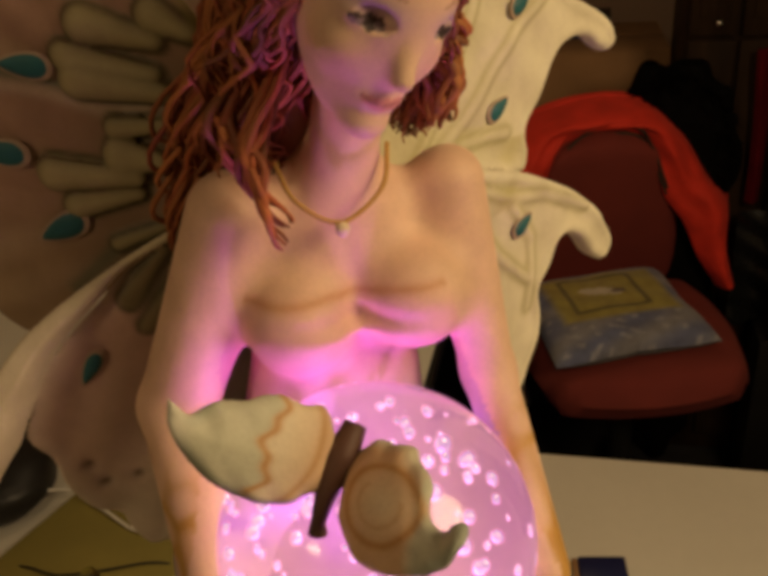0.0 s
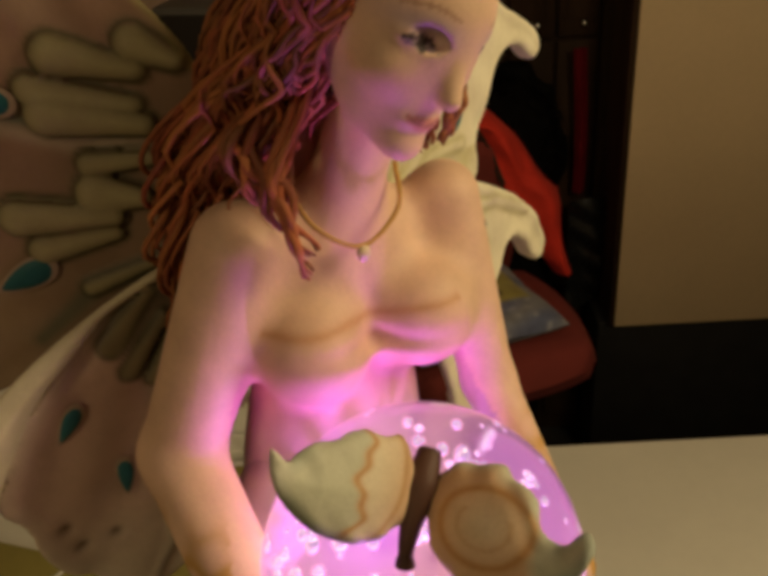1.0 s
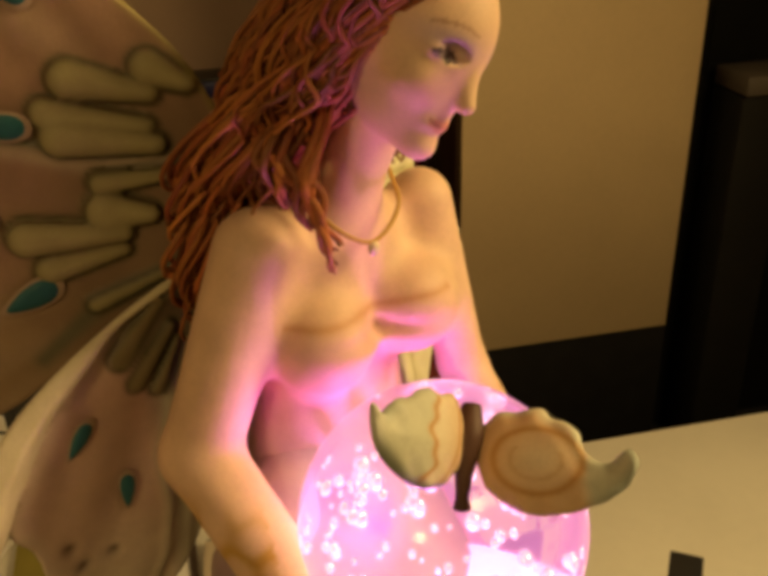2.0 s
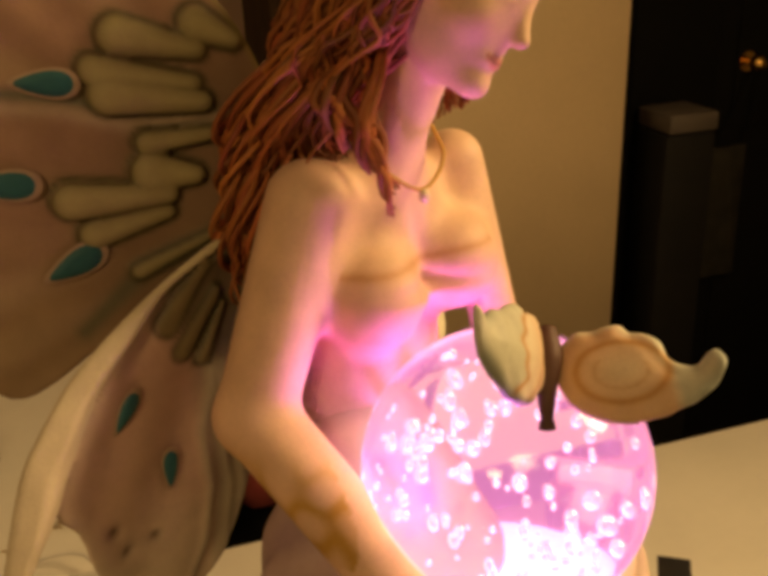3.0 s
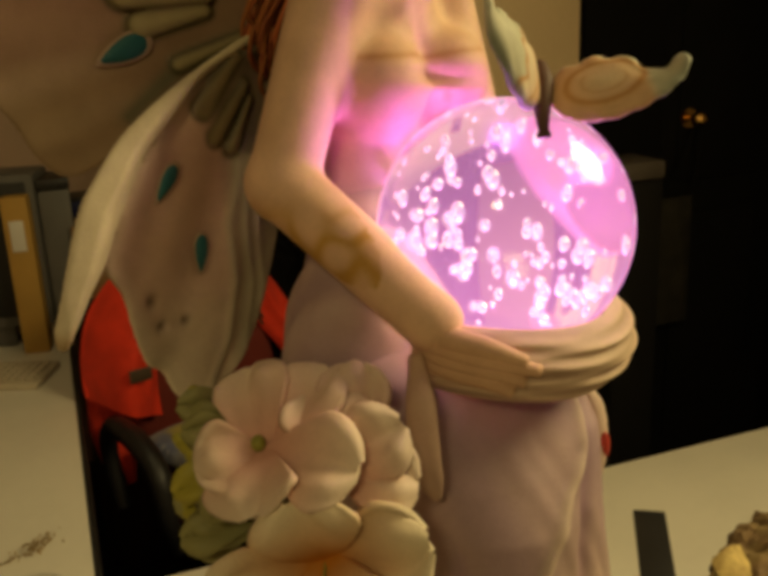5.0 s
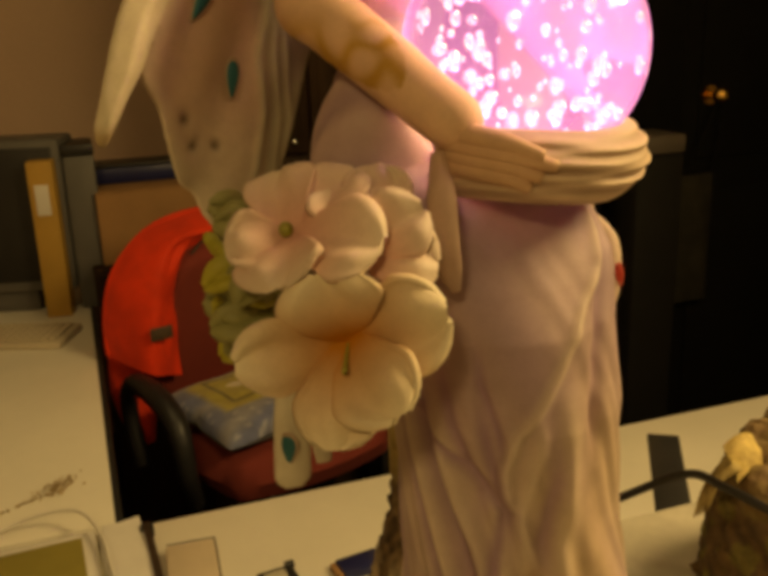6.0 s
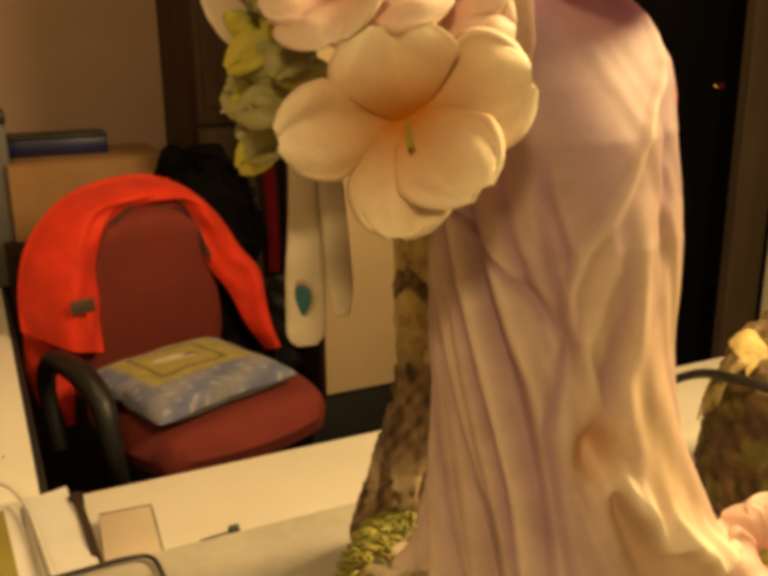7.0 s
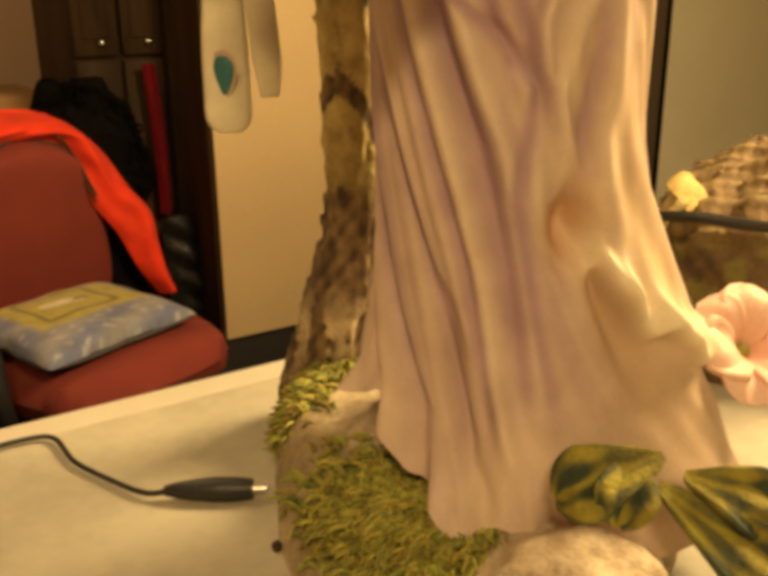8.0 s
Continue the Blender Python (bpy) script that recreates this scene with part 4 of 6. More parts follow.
# tails that hang below, with a teal drop
statue.tube([(-50, 109, 300), (-52, 106, 250), (-57.5, 102, 215), (-61.5, 99, 190), (-62.5, 98, 184)], [6, 8, 10, 10, 5], (0.70, 0.64, 0.5), 30, 12, flat=0.35, side=(0.4, 0.9, 0))
statue.tube([(-42, 104, 300), (-45, 96, 250), (-49, 89, 212), (-50.5, 87, 197)], [5, 6.5, 6.5, 4], (0.56, 0.5, 0.38), 30, 12, flat=0.35, side=(0.4, 0.9, 0))
eye_spot((-63.5, 99, 205), (-0.94, -0.35, 0), (-0.1, 0.05, -1), 9)


# flowers, leaves
def petal(at, tip, normal, width, cup, colour, heart, n=16, m=15, thick=2.4, reach=1.6, slot=0, ruffle=1.0, mottle=None):
    """A wavy cupped petal from its root to its tip."""
    at, tip, nn = (np.array(q, float) for q in (at, tip, normal))
    d = tip - at
    size = np.linalg.norm(d)
    d /= size
    nn = nn - (nn @ d) * d
    nn /= np.linalg.norm(nn)
    side = np.cross(d, nn)
    u, v = np.meshgrid(np.linspace(0, 1, n), np.linspace(-1, 1, m), indexing="ij")
    w = width * (0.12 + 0.88 * np.clip(u * 1.55, 0, 1) ** 0.8) * np.sqrt(np.clip(1 - np.clip((u - 0.62) / 0.39, 0, 1) ** 2.2, 0.004, 1))
    ph = rng.uniform(0, 6)
    z = cup * (np.sin(2.3 * u) * 0.9 + 0.45 * v * v * np.sin(np.pi * u)) + ruffle * np.clip((1.02 - u) * 4.5, 0.1, 1) * (2.6 * np.sin(5.0 * v + ph) * u**2 + 1.5 * np.sin(10 * v + 2 * ph) * u**3 * np.abs(v)) - 2.5 * np.clip(u - 0.8, 0, 1) * 5
    g = at + (size * u)[..., None] * d * 1.0 + (w * v)[..., None] * side + z[..., None] * nn
    paint = mixc(heart, colour, np.clip(u * reach - 0.15, 0, 1))
    if mottle:
        patch = np.sin(7 * u + 3 * v + ph) * np.sin(6 * v - 4 * u + 2 * ph) + 0.6 * np.exp(-((v / 0.16) ** 2))
        paint = mixc(paint, mottle, np.clip(0.35 + 1.3 * patch, 0, 0.9))
    statue.shell(g, thick, paint, slot)


def flower(at, facing, size, colour=PETAL, heart=(0.62, 0.36, 0.10), turn=0, count=5, cup=7):
    at, f = np.array(at, float), np.array(facing, float)
    f /= np.linalg.norm(f)
    u = np.cross((0, 0, 1), f)
    u /= np.linalg.norm(u)
    v = np.cross(f, u)
    for i in range(count):
        a = radians(turn + 360 / count * i + rng.uniform(-9, 9))
        d = math.cos(a) * u + math.sin(a) * v
        petal(at - 3 * f, at + size * rng.uniform(0.92, 1.12) * d + (3 + 3 * (i % 2)) * f, f + rng.uniform(-0.2, 0.2) * u, size * 0.56, cup, colour, heart, 18, 17, 3.2)
    statue.ball(at + 2 * f, (3.2, 3.2, 3.6), (0.30, 0.30, 0.06), n=8)


def bloom(at, tips, facing, width, cup, colour, heart, reach=1.3):
    """A flower with a deep heart: petals from one root to their tips."""
    for n, tip in enumerate(tips):
        petal(np.array(at, float) + 0.8 * n * np.array(facing), tip, facing, width * (0.9 + 0.07 * n), cup, colour, heart, 22, 23, 3.2, reach, 0, 1.5)


bloom((-96, 46, 328), ((-118, 62, 327), (-77, 72, 352), (-63, 42, 352), (-88, 6, 330), (-117, 32, 316)), (-0.72, -0.15, 0.68), 17, 5, (0.86, 0.75, 0.61), (0.74, 0.42, 0.34), 1.05)
statue.ball((-99, 48, 334), (3, 3, 3.4), (0.32, 0.32, 0.05), n=8)
bloom((-82, 22, 322), ((-52, 38, 353), (-65, 4, 341), (-70, -6, 320), (-72, 42, 346)), (-0.5, -0.6, 0.62), 16, 5, (0.84, 0.70, 0.58), (0.72, 0.36, 0.28))
bloom((-91, 23, 292), ((-132, 45, 287), (-116, 8, 256), (-102, -14, 271), (-77, -17, 306), (-106, 21, 323)), (-0.78, -0.58, 0.12), 18, 6, PETAL, (0.56, 0.22, 0.012), 1.1)
statue.tube([(-93, 21, 292), (-102, 14, 288), (-108, 9, 285)], [0.6, 0.9, 1.3], (0.34, 0.32, 0.06), 8, 8)
for k in range(38):
    at = np.array((-84 + rng.uniform(-14, 10), 72 + rng.uniform(-14, 22), rng.uniform(282, 335)))
    tip = at + np.array((-16 + rng.uniform(-10, 10), rng.uniform(-4, 18), rng.uniform(-18, 14)))
    petal(at, tip, (-0.7, -0.4, 0.5), 8, 4, (0.30, 0.29, 0.11) if k % 3 else (0.46, 0.42, 0.05), (0.24, 0.25, 0.09), 11, 11, 3.4)

# base: rock, bark trunk, moss, leaves and a pink flower
def bark(x, y, z):
    return 1.5 * np.sin(x * 0.7 + 1.5 * np.sin(z * 0.06)) * np.sin(y * 0.6 + z * 0.03) + 0.8 * np.sin(z * 0.17 + x * 0.3 + y * 0.4) + 0.9 * np.sin(z * 0.5 + x * 0.6 + 2 * np.sin(y * 0.2)) * np.sin(y * 0.9 + z * 0.1)


def trunk_field(x, y, z):
    p = (x, y, z)
    d = cap(p, (45, 133, 20), (43, 107, 130), 24, 12.5)
    d = smin(d, cap(p, (43, 107, 130), (29, 100, 310), 13.5, 17), 10)
    return d + bark(x, y, z)


def trunk_paint(v):
    x, y, z = v.T
    knots = np.sin(x * 0.5 + 2 * np.sin(z * 0.09)) * np.sin(z * 0.16 + y * 0.5 + np.sin(x * 0.4)) + 0.8 * np.sin(z * 0.43 + 1.5 * np.sin(x * 0.35)) * np.sin(y * 0.7 + 0.2 * z)
    c = mixc((0.06, 0.036, 0.022), (0.27, 0.18, 0.09), 0.5 + 0.6 * knots)
    c = mixc(c, (0.66, 0.54, 0.22), 0.95 * np.exp(-(((z - 190) / 48) ** 4)) * (np.sin(z * 0.13 + x * 0.2) > -0.75))
    return mixc(c, (0.66, 0.54, 0.36), 0.9 * np.exp(-(((z - 66) / 16) ** 2)) * (np.sin(y * 0.3 + x * 0.25) > -0.2))


statue.nets(trunk_field, (-5, 70, -2), (90, 190, 320), 2.2, trunk_paint, 1)


def base_dent(t):
    """The base is less wide behind her right side."""
    return 1 - 0.19 * math.exp(-(((t - 2.2) / 0.62) ** 2))


def rock_top(x, y):
    """Height of the base over the cabinet top."""
    q = math.hypot((x - 8) / 98, (y - 34) / 106) / base_dent(math.atan2((y - 34) / 106, (x - 8) / 98))
    q = q * q
    h = 42 * max(0.0, 1 - q**3) ** 0.6
    h += 12 * math.exp(-(((x - 30) / 30) ** 2) - ((y - 125) / 26) ** 2) * (q < 1.3)
    return h + (1.6 * math.sin(x * 0.13) * math.sin(y * 0.15 + 1) + 0.8 * math.sin(x * 0.37 + y * 0.3)) * min(1, h / 10)


ring = [[(8 + 98 * q * base_dent(t) * math.cos(t), 34 + 106 * q * base_dent(t) * math.sin(t)) for t in np.linspace(0, 2 * np.pi, 120, endpoint=False)] for q in np.r_[np.linspace(0.05, 0.85, 22), np.linspace(0.88, 1.0, 14)]]
g = np.array([[(x, y, rock_top(x, y)) for x, y in row] for row in ring])
tone = 0.5 + 0.5 * np.sin(g[..., 0] * 0.08 + 2 * np.sin(g[..., 1] * 0.05))
statue.grid(g, mixc((0.58, 0.48, 0.34), (0.36, 0.29, 0.17), tone), 1, True)

for i in range(5200):
    if i % 5 < 3:
        x, y = rng.gauss(-62, 17), rng.gauss(20, 24)
    elif i % 5 == 3:
        x, y = rng.gauss(14, 15), rng.gauss(122, 9)
    else:
        x, y = rng.gauss(48, 26), rng.gauss(-50, 22)
    h = rock_top(x, y)
    if h < 12 or math.hypot(x - 2, y - 6) < 52:
        continue
    a = rng.uniform(0, 6.28)
    d = np.array((math.cos(a) * 5 - 2.5, math.sin(a) * 5, rng.uniform(0, 4)))
    b = np.array((x, y, h - 0.5))
    col = np.array(MOSS) * rng.uniform(0.7, 2.6) + (rng.uniform(0, 0.14), 0.07, 0)
    statue.tube([b, b + d * 0.6 + (0, 0, 2), b + d * 1.4], [1.3, 1.2, 0.4], col, 4, 4, 1)
flower((34, -84, 92), (-0.45, -0.5, 0.7), 25, (0.84, 0.58, 0.50), (0.74, 0.42, 0.34), 10, 6, 9)
statue.ball((24, -60, 108), (4, 4, 6), (0.55, 0.5, 0.05), n=8)
for root, tip, w in (((-46, -72, 80), (-62, -40, 62), 14), ((-50, -72, 71), (-61, -124, 44), 13), ((-48, -80, 76), (-42, -112, 64), 12), ((-44, -96, 66), (-48, -142, 48), 12), ((-42, -62, 78), (-66, -62, 60), 11)):
    petal(root, tip, (-0.62, -0.28, 0.74), w, 6, (0.03, 0.05, 0.028), (0.22, 0.21, 0.04), 26, 23, 2.6, 1.9, 1, 1.3, (0.34, 0.30, 0.03))
statue.nets(lambda x, y, z: ell((x, y, z), (-58, -46, 27), (38, 34, 17)) + 1.2 * np.sin(0.21 * x + 0.1 * y) * np.sin(0.17 * y - 0.2 * z) + 0.7 * np.sin(0.5 * x) * np.sin(0.46 * y + 1), (-100, -84, 5), (-16, -8, 50), 2.2, (0.62, 0.51, 0.38), 1)

statue.ball((-75, 77, 11), (2.4, 2.4, 2.8), (0.03, 0.01, 0.01), n=8)

fairy = new("fairy_statue", statue.mesh("fairy_statue", [M["resin"], M["rough"]]))
fairy.matrix_world = pose(0, 0, STAND_Z, 0, 0, 28)
tagged(fairy, "painted resin winged fairy statue in lilac gown on mossy base", "statue")

# the lit glass ball and the butterfly on it
orb_at = (0.0102, 0.0218, STAND_Z + 0.3987)


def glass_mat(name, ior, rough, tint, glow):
    """Glass with emission put on its surface, stronger below, in place of LED light scattered by fine bubbles."""
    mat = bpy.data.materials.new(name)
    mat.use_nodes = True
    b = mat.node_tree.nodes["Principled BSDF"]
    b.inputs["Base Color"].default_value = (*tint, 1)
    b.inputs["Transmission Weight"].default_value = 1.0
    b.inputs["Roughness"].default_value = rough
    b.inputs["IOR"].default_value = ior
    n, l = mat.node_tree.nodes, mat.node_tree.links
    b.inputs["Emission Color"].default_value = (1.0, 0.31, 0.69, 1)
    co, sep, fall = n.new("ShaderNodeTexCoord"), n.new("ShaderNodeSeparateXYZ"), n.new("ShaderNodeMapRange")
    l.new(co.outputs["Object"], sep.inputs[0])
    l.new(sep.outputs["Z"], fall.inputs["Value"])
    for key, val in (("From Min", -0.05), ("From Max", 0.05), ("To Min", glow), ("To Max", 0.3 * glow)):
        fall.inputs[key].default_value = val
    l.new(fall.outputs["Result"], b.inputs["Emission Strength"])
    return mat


def ball_bm(r, at=(0, 0, 0), u=48, v=32, bm=None):
    bm = bm or bmesh.new()
    bmesh.ops.create_uvsphere(bm, u_segments=u, v_segments=v, radius=r, matrix=Matrix.Translation(at))
    return bm


orb = thing("glass_ball", orb_at, "pink lit glass ball full of bright bubbles, held by the statue", "glass ball")
globe = part("globe", ball_bm(0.0553, u=96, v=64), glass_mat("glowing_acrylic", 1.45, 0.09, (1.0, 0.9, 0.96), 0.66), orb, "clear glass globe")
globe.visible_shadow = False
# emission added to the bubbles for the sparkle of caught LED light
M["bubble"] = shader("self_lit_air_bubble", (0.97, 0.95, 0.97), 0.2, metal=1.0, vary=0.05, scale=400, grain=900, bump=0, emit=(1.0, 0.82, 0.94), strength=0.45)
M["led"] = shader("led_glow", (1, 0.8, 0.9), 0.3, bump=0, emit=(1.0, 0.36, 0.80), strength=ORB_GLOW)
bubble_shape = ball_bm(1.0, u=14, v=10)
bubble_mesh = bpy.data.meshes.new("bubble")
bubble_shape.to_mesh(bubble_mesh)
bubble_shape.free()
for p in bubble_mesh.polygons:
    p.use_smooth = True
bubble_mesh.materials.append(M["bubble"])
for i in range(240):
    d = Vector((rng.gauss(0, 1), rng.gauss(0, 1), rng.gauss(0, 1))).normalized() * (0.0505 * rng.uniform(0.12, 1) ** 0.4)
    if d.z < -0.036:
        continue
    bubble = new("bubble", bubble_mesh)
    bubble.parent = orb
    size = rng.choice((0.0008, 0.001, 0.0013, 0.0016, 0.002))
    bubble.matrix_local = Matrix.LocRotScale(d, None, (size, size, size * rng.uniform(1.0, 1.6)))
u, v = np.meshgrid(np.linspace(0.02, 1, 18), np.linspace(0, 2 * np.pi, 48, endpoint=False), indexing="ij")
foot = np.stack([0.037 * u * np.cos(v), 0.037 * u * np.sin(v), -0.0385 - 0.012 * (1 - u**2)], -1)
part("led", grid_bm(np.concatenate([foot, foot[-1:] * (1, 1, 1) - (0, 0, 0.0008)]), True, caps=True), M["led"], orb, "glowing pink LED foot")


def painted(name, pile, parent=None, label="", slot="resin"):
    """A part from a pile of painted shells."""
    ob = new(name, pile.mesh(name, [M[slot], M["rough"]]))
    if parent:
        ob.parent = parent
    if label:
        tagged(ob, label)
    return ob


# the resin butterfly on the ball
butterfly = thing("butterfly", (0, 0, STAND_Z), "peach and grey resin butterfly perched on the glass ball", "butterfly", rz=28)


def butterfly_wing(w, line, dome, paint):
    shape = outline(line, 70)

    def field(x, y, n):
        edge = inside(x[:, :, 0], y[:, :, 0], shape)[..., None] + 0 * n
        mid = dome * (1 - np.exp(edge / 7)) * np.clip(1 - (x - 38) / 14, 0, 1) - 3 + 2.2 * np.clip((x - 42) / 10, 0, 1) ** 2
        mid = mid + 0.5 * np.sin(0.55 * x + 0.5 * y) * np.clip(1 + edge / 8, 0, 1)
        return slab(n, mid, 1.7, edge)

    p = Pile()
    relief(p, w, (-8, -26, -9), (58, 26, 14), 0.8, field, lambda x, y, n: paint(x, y, inside(x, y, shape)))
    return p


PEACH, GREY_GREEN, RUST = (0.74, 0.50, 0.29), (0.60, 0.60, 0.46), (0.52, 0.25, 0.045)


def right_wing_paint(x, y, edge):
    c = mixc(PEACH, (0.80, 0.70, 0.52), np.clip((x - 2) / 18, 0, 1))
    vein = x - 24 - 2.2 * np.sin(0.33 * y + 1) - 1.0 * np.sin(0.9 * y)
    c = mixc(c, GREY_GREEN, np.clip(vein / 2, 0, 1))
    c = mixc(c, RUST, 0.85 * np.exp(-((vein / 1.6) ** 2)) + 0.6 * np.exp(-(((x - 8 - 0.02 * y * y) / 1.5) ** 2)))
    c = mixc(c, (0.26, 0.31, 0.26), 0.75 * np.clip(1 + (edge + 0.8) / 2.4, 0, 1) * np.clip((y + 6) / 10, 0, 1))
    return mixc(c, (0.74, 0.72, 0.60), np.clip((x - 44) / 8, 0, 0.8))


def left_wing_paint(x, y, edge):
    e = np.sqrt(((x - 22) / 13.5) ** 2 + ((y + 4) / 9.5) ** 2)
    c = mixc((0.80, 0.66, 0.46), PEACH, np.clip(e - 0.2, 0, 1))
    c = mixc(c, (0.72, 0.40, 0.17), np.clip((6 - x) / 8, 0, 0.8))
    c = mixc(c, GREY_GREEN, np.clip((x - 33 + 0.35 * y) / 4, 0, 1) + 0.8 * np.clip(1 + (edge + 1) / 3, 0, 1) * np.clip((y + 8) / 8, 0, 1))
    c = mixc(c, RUST, 0.8 * np.exp(-(((e - 1.06) / 0.11) ** 2)) + 0.4 * np.exp(-(((e - 0.62) / 0.06) ** 2)) * (y < 0))
    return mixc(c, (0.30, 0.36, 0.32), 0.6 * np.clip((x - 38) / 8, 0, 1) * np.clip(1 + (edge + 1) / 3, 0, 1))


wing_a = plane_frame((7, -10, 462), (-45, -7, 33), np.cross((0.2, -0.9, 0.3), (-45, -7, 33)), (0.2, -0.9, 0.3))
wing_b = plane_frame((8, -13, 459), (16.7, -46.5, 10.5), np.cross((-0.6, -0.25, 0.76), (16.7, -46.5, 10.5)), (-0.6, -0.25, 0.76))
painted("wing", butterfly_wing(wing_a, [(55, -3), (47, 0), (41, -5), (33, -7), (24, -11), (15, -10), (8, -11), (2, -4), (-1, 8), (6, 17), (18, 20), (34, 17), (46, 10), (53, 3)], 5, right_wing_paint), butterfly)
painted("wing", butterfly_wing(wing_b, [(0, -6), (-1, 4), (5, 11), (12, 12), (19, 14), (23, 11), (28, 10), (33, 7), (36, 1), (43, -1), (49, 4), (53, -1), (49, -9), (40, -15), (30, -19), (18, -20), (5, -14)], 4, left_wing_paint), butterfly)
p = Pile()
p.tube([(-4, -19, 442), (-3, -18, 446), (1, -15, 453), (7, -11, 461), (13, -6, 467)], [3.0, 2.2, 3.4, 5.0, 3.4], (0.10, 0.045, 0.028), 24, 10)
painted("body", p, butterfly, "dark brown body")

# things on the cabinet: the power lead, the stump ornament with its cable, the bracket
lead = thing("power_lead", (0, 0, STAND_Z), "black power lead with a barrel plug lying on the cabinet", "cable")
part("wire", tube([(-0.40, 0.185, 0.003), (-0.31, 0.197, 0.003), (-0.235, 0.206, 0.003), (-0.20, 0.208, 0.003), (-0.172, 0.209, 0.003), (-0.157, 0.202, 0.003), (-0.154, 0.170, 0.003), (-0.144, 0.142, 0.003), (-0.133, 0.117, 0.004), (-0.122, 0.109, 0.006)], 0.0015, 70, 8), M["black"], lead)
part("strain_relief", tube([(-0.125, 0.111, 0.0055), (-0.119, 0.107, 0.006), (-0.111, 0.102, 0.006)], [0.0026, 0.0042, 0.0055], 12, 12), M["black"], lead)
part("plug", tube([(-0.112, 0.103, 0.006), (-0.104, 0.098, 0.006), (-0.095, 0.0925, 0.006), (-0.0885, 0.0885, 0.006)], [0.0052, 0.0062, 0.0060, 0.0050], 16, 16), M["black"], lead, "black moulded plug")
part("barrel", rod((-0.0885, 0.0885, 0.006), (-0.0825, 0.0848, 0.006), 0.0027), M["steel"], lead, "bright metal barrel")

stump = Pile()


def stump_field(x, y, z):
    p = (x, y, z)
    side, top = np.hypot(x, y) - (87 - 0.12 * z), z - (127 + 0.36 * x)
    d = -smin(-side, -top, 22)
    d = smin(d, cap(p, (20, 0, 110), (52, -10, 168), 26, 10), 18)
    n = 3.2 * np.sin(x * 0.13 + 2 * np.sin(z * 0.06)) * np.sin(y * 0.14 + z * 0.03) + 2.2 * np.sin(z * 0.25 + x * 0.11) * np.sin(x * 0.21 + y * 0.24) + 1.8 * np.sin(x * 0.5 + z * 0.45 + 2 * np.sin(y * 0.1)) * np.sin(y * 0.5 + z * 0.2) + 0.8 * np.sin(x * 0.9 + z) * np.sin(y * 0.8 - z * 0.6)
    return np.maximum(d + n, -z)


def stump_paint(v):
    x, y, z = v.T
    c = mixc((0.06, 0.035, 0.018), (0.21, 0.135, 0.055), 0.5 + 0.5 * np.sin(x * 0.19 + z * 0.13 + 2 * np.sin(y * 0.07)) * np.sin(y * 0.2 - z * 0.17))
    c = mixc(c, (0.18, 0.165, 0.035), 0.75 * (np.sin(x * 0.13 + 1) * np.sin(z * 0.15) * np.sin(y * 0.12 + 2) > 0.05))
    return mixc(c, (0.27, 0.18, 0.08), np.clip((z - 98 - 0.3 * x) / 20, 0, 0.7))


stump.nets(stump_field, (-105, -105, -3), (110, 105, 190), 3.2, stump_paint, 1)
tree_stump = new("stump_ornament", stump.mesh("stump_ornament", [M["resin"], M["rough"]]))
tree_stump.matrix_world = pose(0.29, 0.075, STAND_Z, 0, 0, -20)
tagged(tree_stump, "brown mossy resin tree stump ornament beside the statue", "ornament")
p = Pile()
p.shell(np.array([[(-74 + 4 * i + 2 * math.sin(j), 5 * j - 12 + 2 * i, 99 + 3 * j + 3.5 * i - 0.5 * i * i) for j in range(6)] for i in range(7)], float), 2.5, (0.62, 0.48, 0.16), 1)
painted("leaf", p, tree_stump, "curled yellow-brown leaf")
for q in range(5):
    p = Pile()
    p.tube([(-70, -4 + 4 * q, 107), (-86, -8 + 5 * q, 96 - 3 * q), (-94, -14 + 6 * q, 79 - 5 * q)], [3, 2, 0.6], (0.46, 0.36, 0.14), 8, 6, 1)
    painted("twig", p, tree_stump, "thin dry twig")
p = Pile()
p.tube([(48, -10, 160), (54, -14, 182), (50, -16, 196)], [8, 5, 1.5], (0.2, 0.2, 0.07), 10, 8, 1)
painted("branch", p, tree_stump, "short mossy branch")

cable = thing("black_cable", (0, 0, STAND_Z), "thin black cable slung round the stump ornament", "cable")
part("wire", tube([(0.06, 0.20, 0.003), (0.13, 0.195, 0.022), (0.19, 0.175, 0.05), (0.208, 0.13, 0.087), (0.199, 0.078, 0.104), (0.206, 0.03, 0.107), (0.24, -0.012, 0.107), (0.30, -0.022, 0.107), (0.38, -0.01, 0.095), (0.5, 0.03, 0.003)], 0.0034, 90, 8), M["black"], cable)

bracket = thing("bracket", (0, 0, 0), "black flat metal bracket fixed behind the cabinet top", "bracket")
bm = box((-0.016, 0.0, -0.005), (0.016, 0.168, 0.0), 0.001)
bmesh.ops.transform(bm, matrix=pose(0.268, 0.213, 1.047, 0, 0, -33), verts=bm.verts)
part("arm", bm, M["black"], bracket)
part("foot", box((0.255, 0.2165, 1.020), (0.285, 0.2205, 1.046), 0.001), M["black"], bracket)

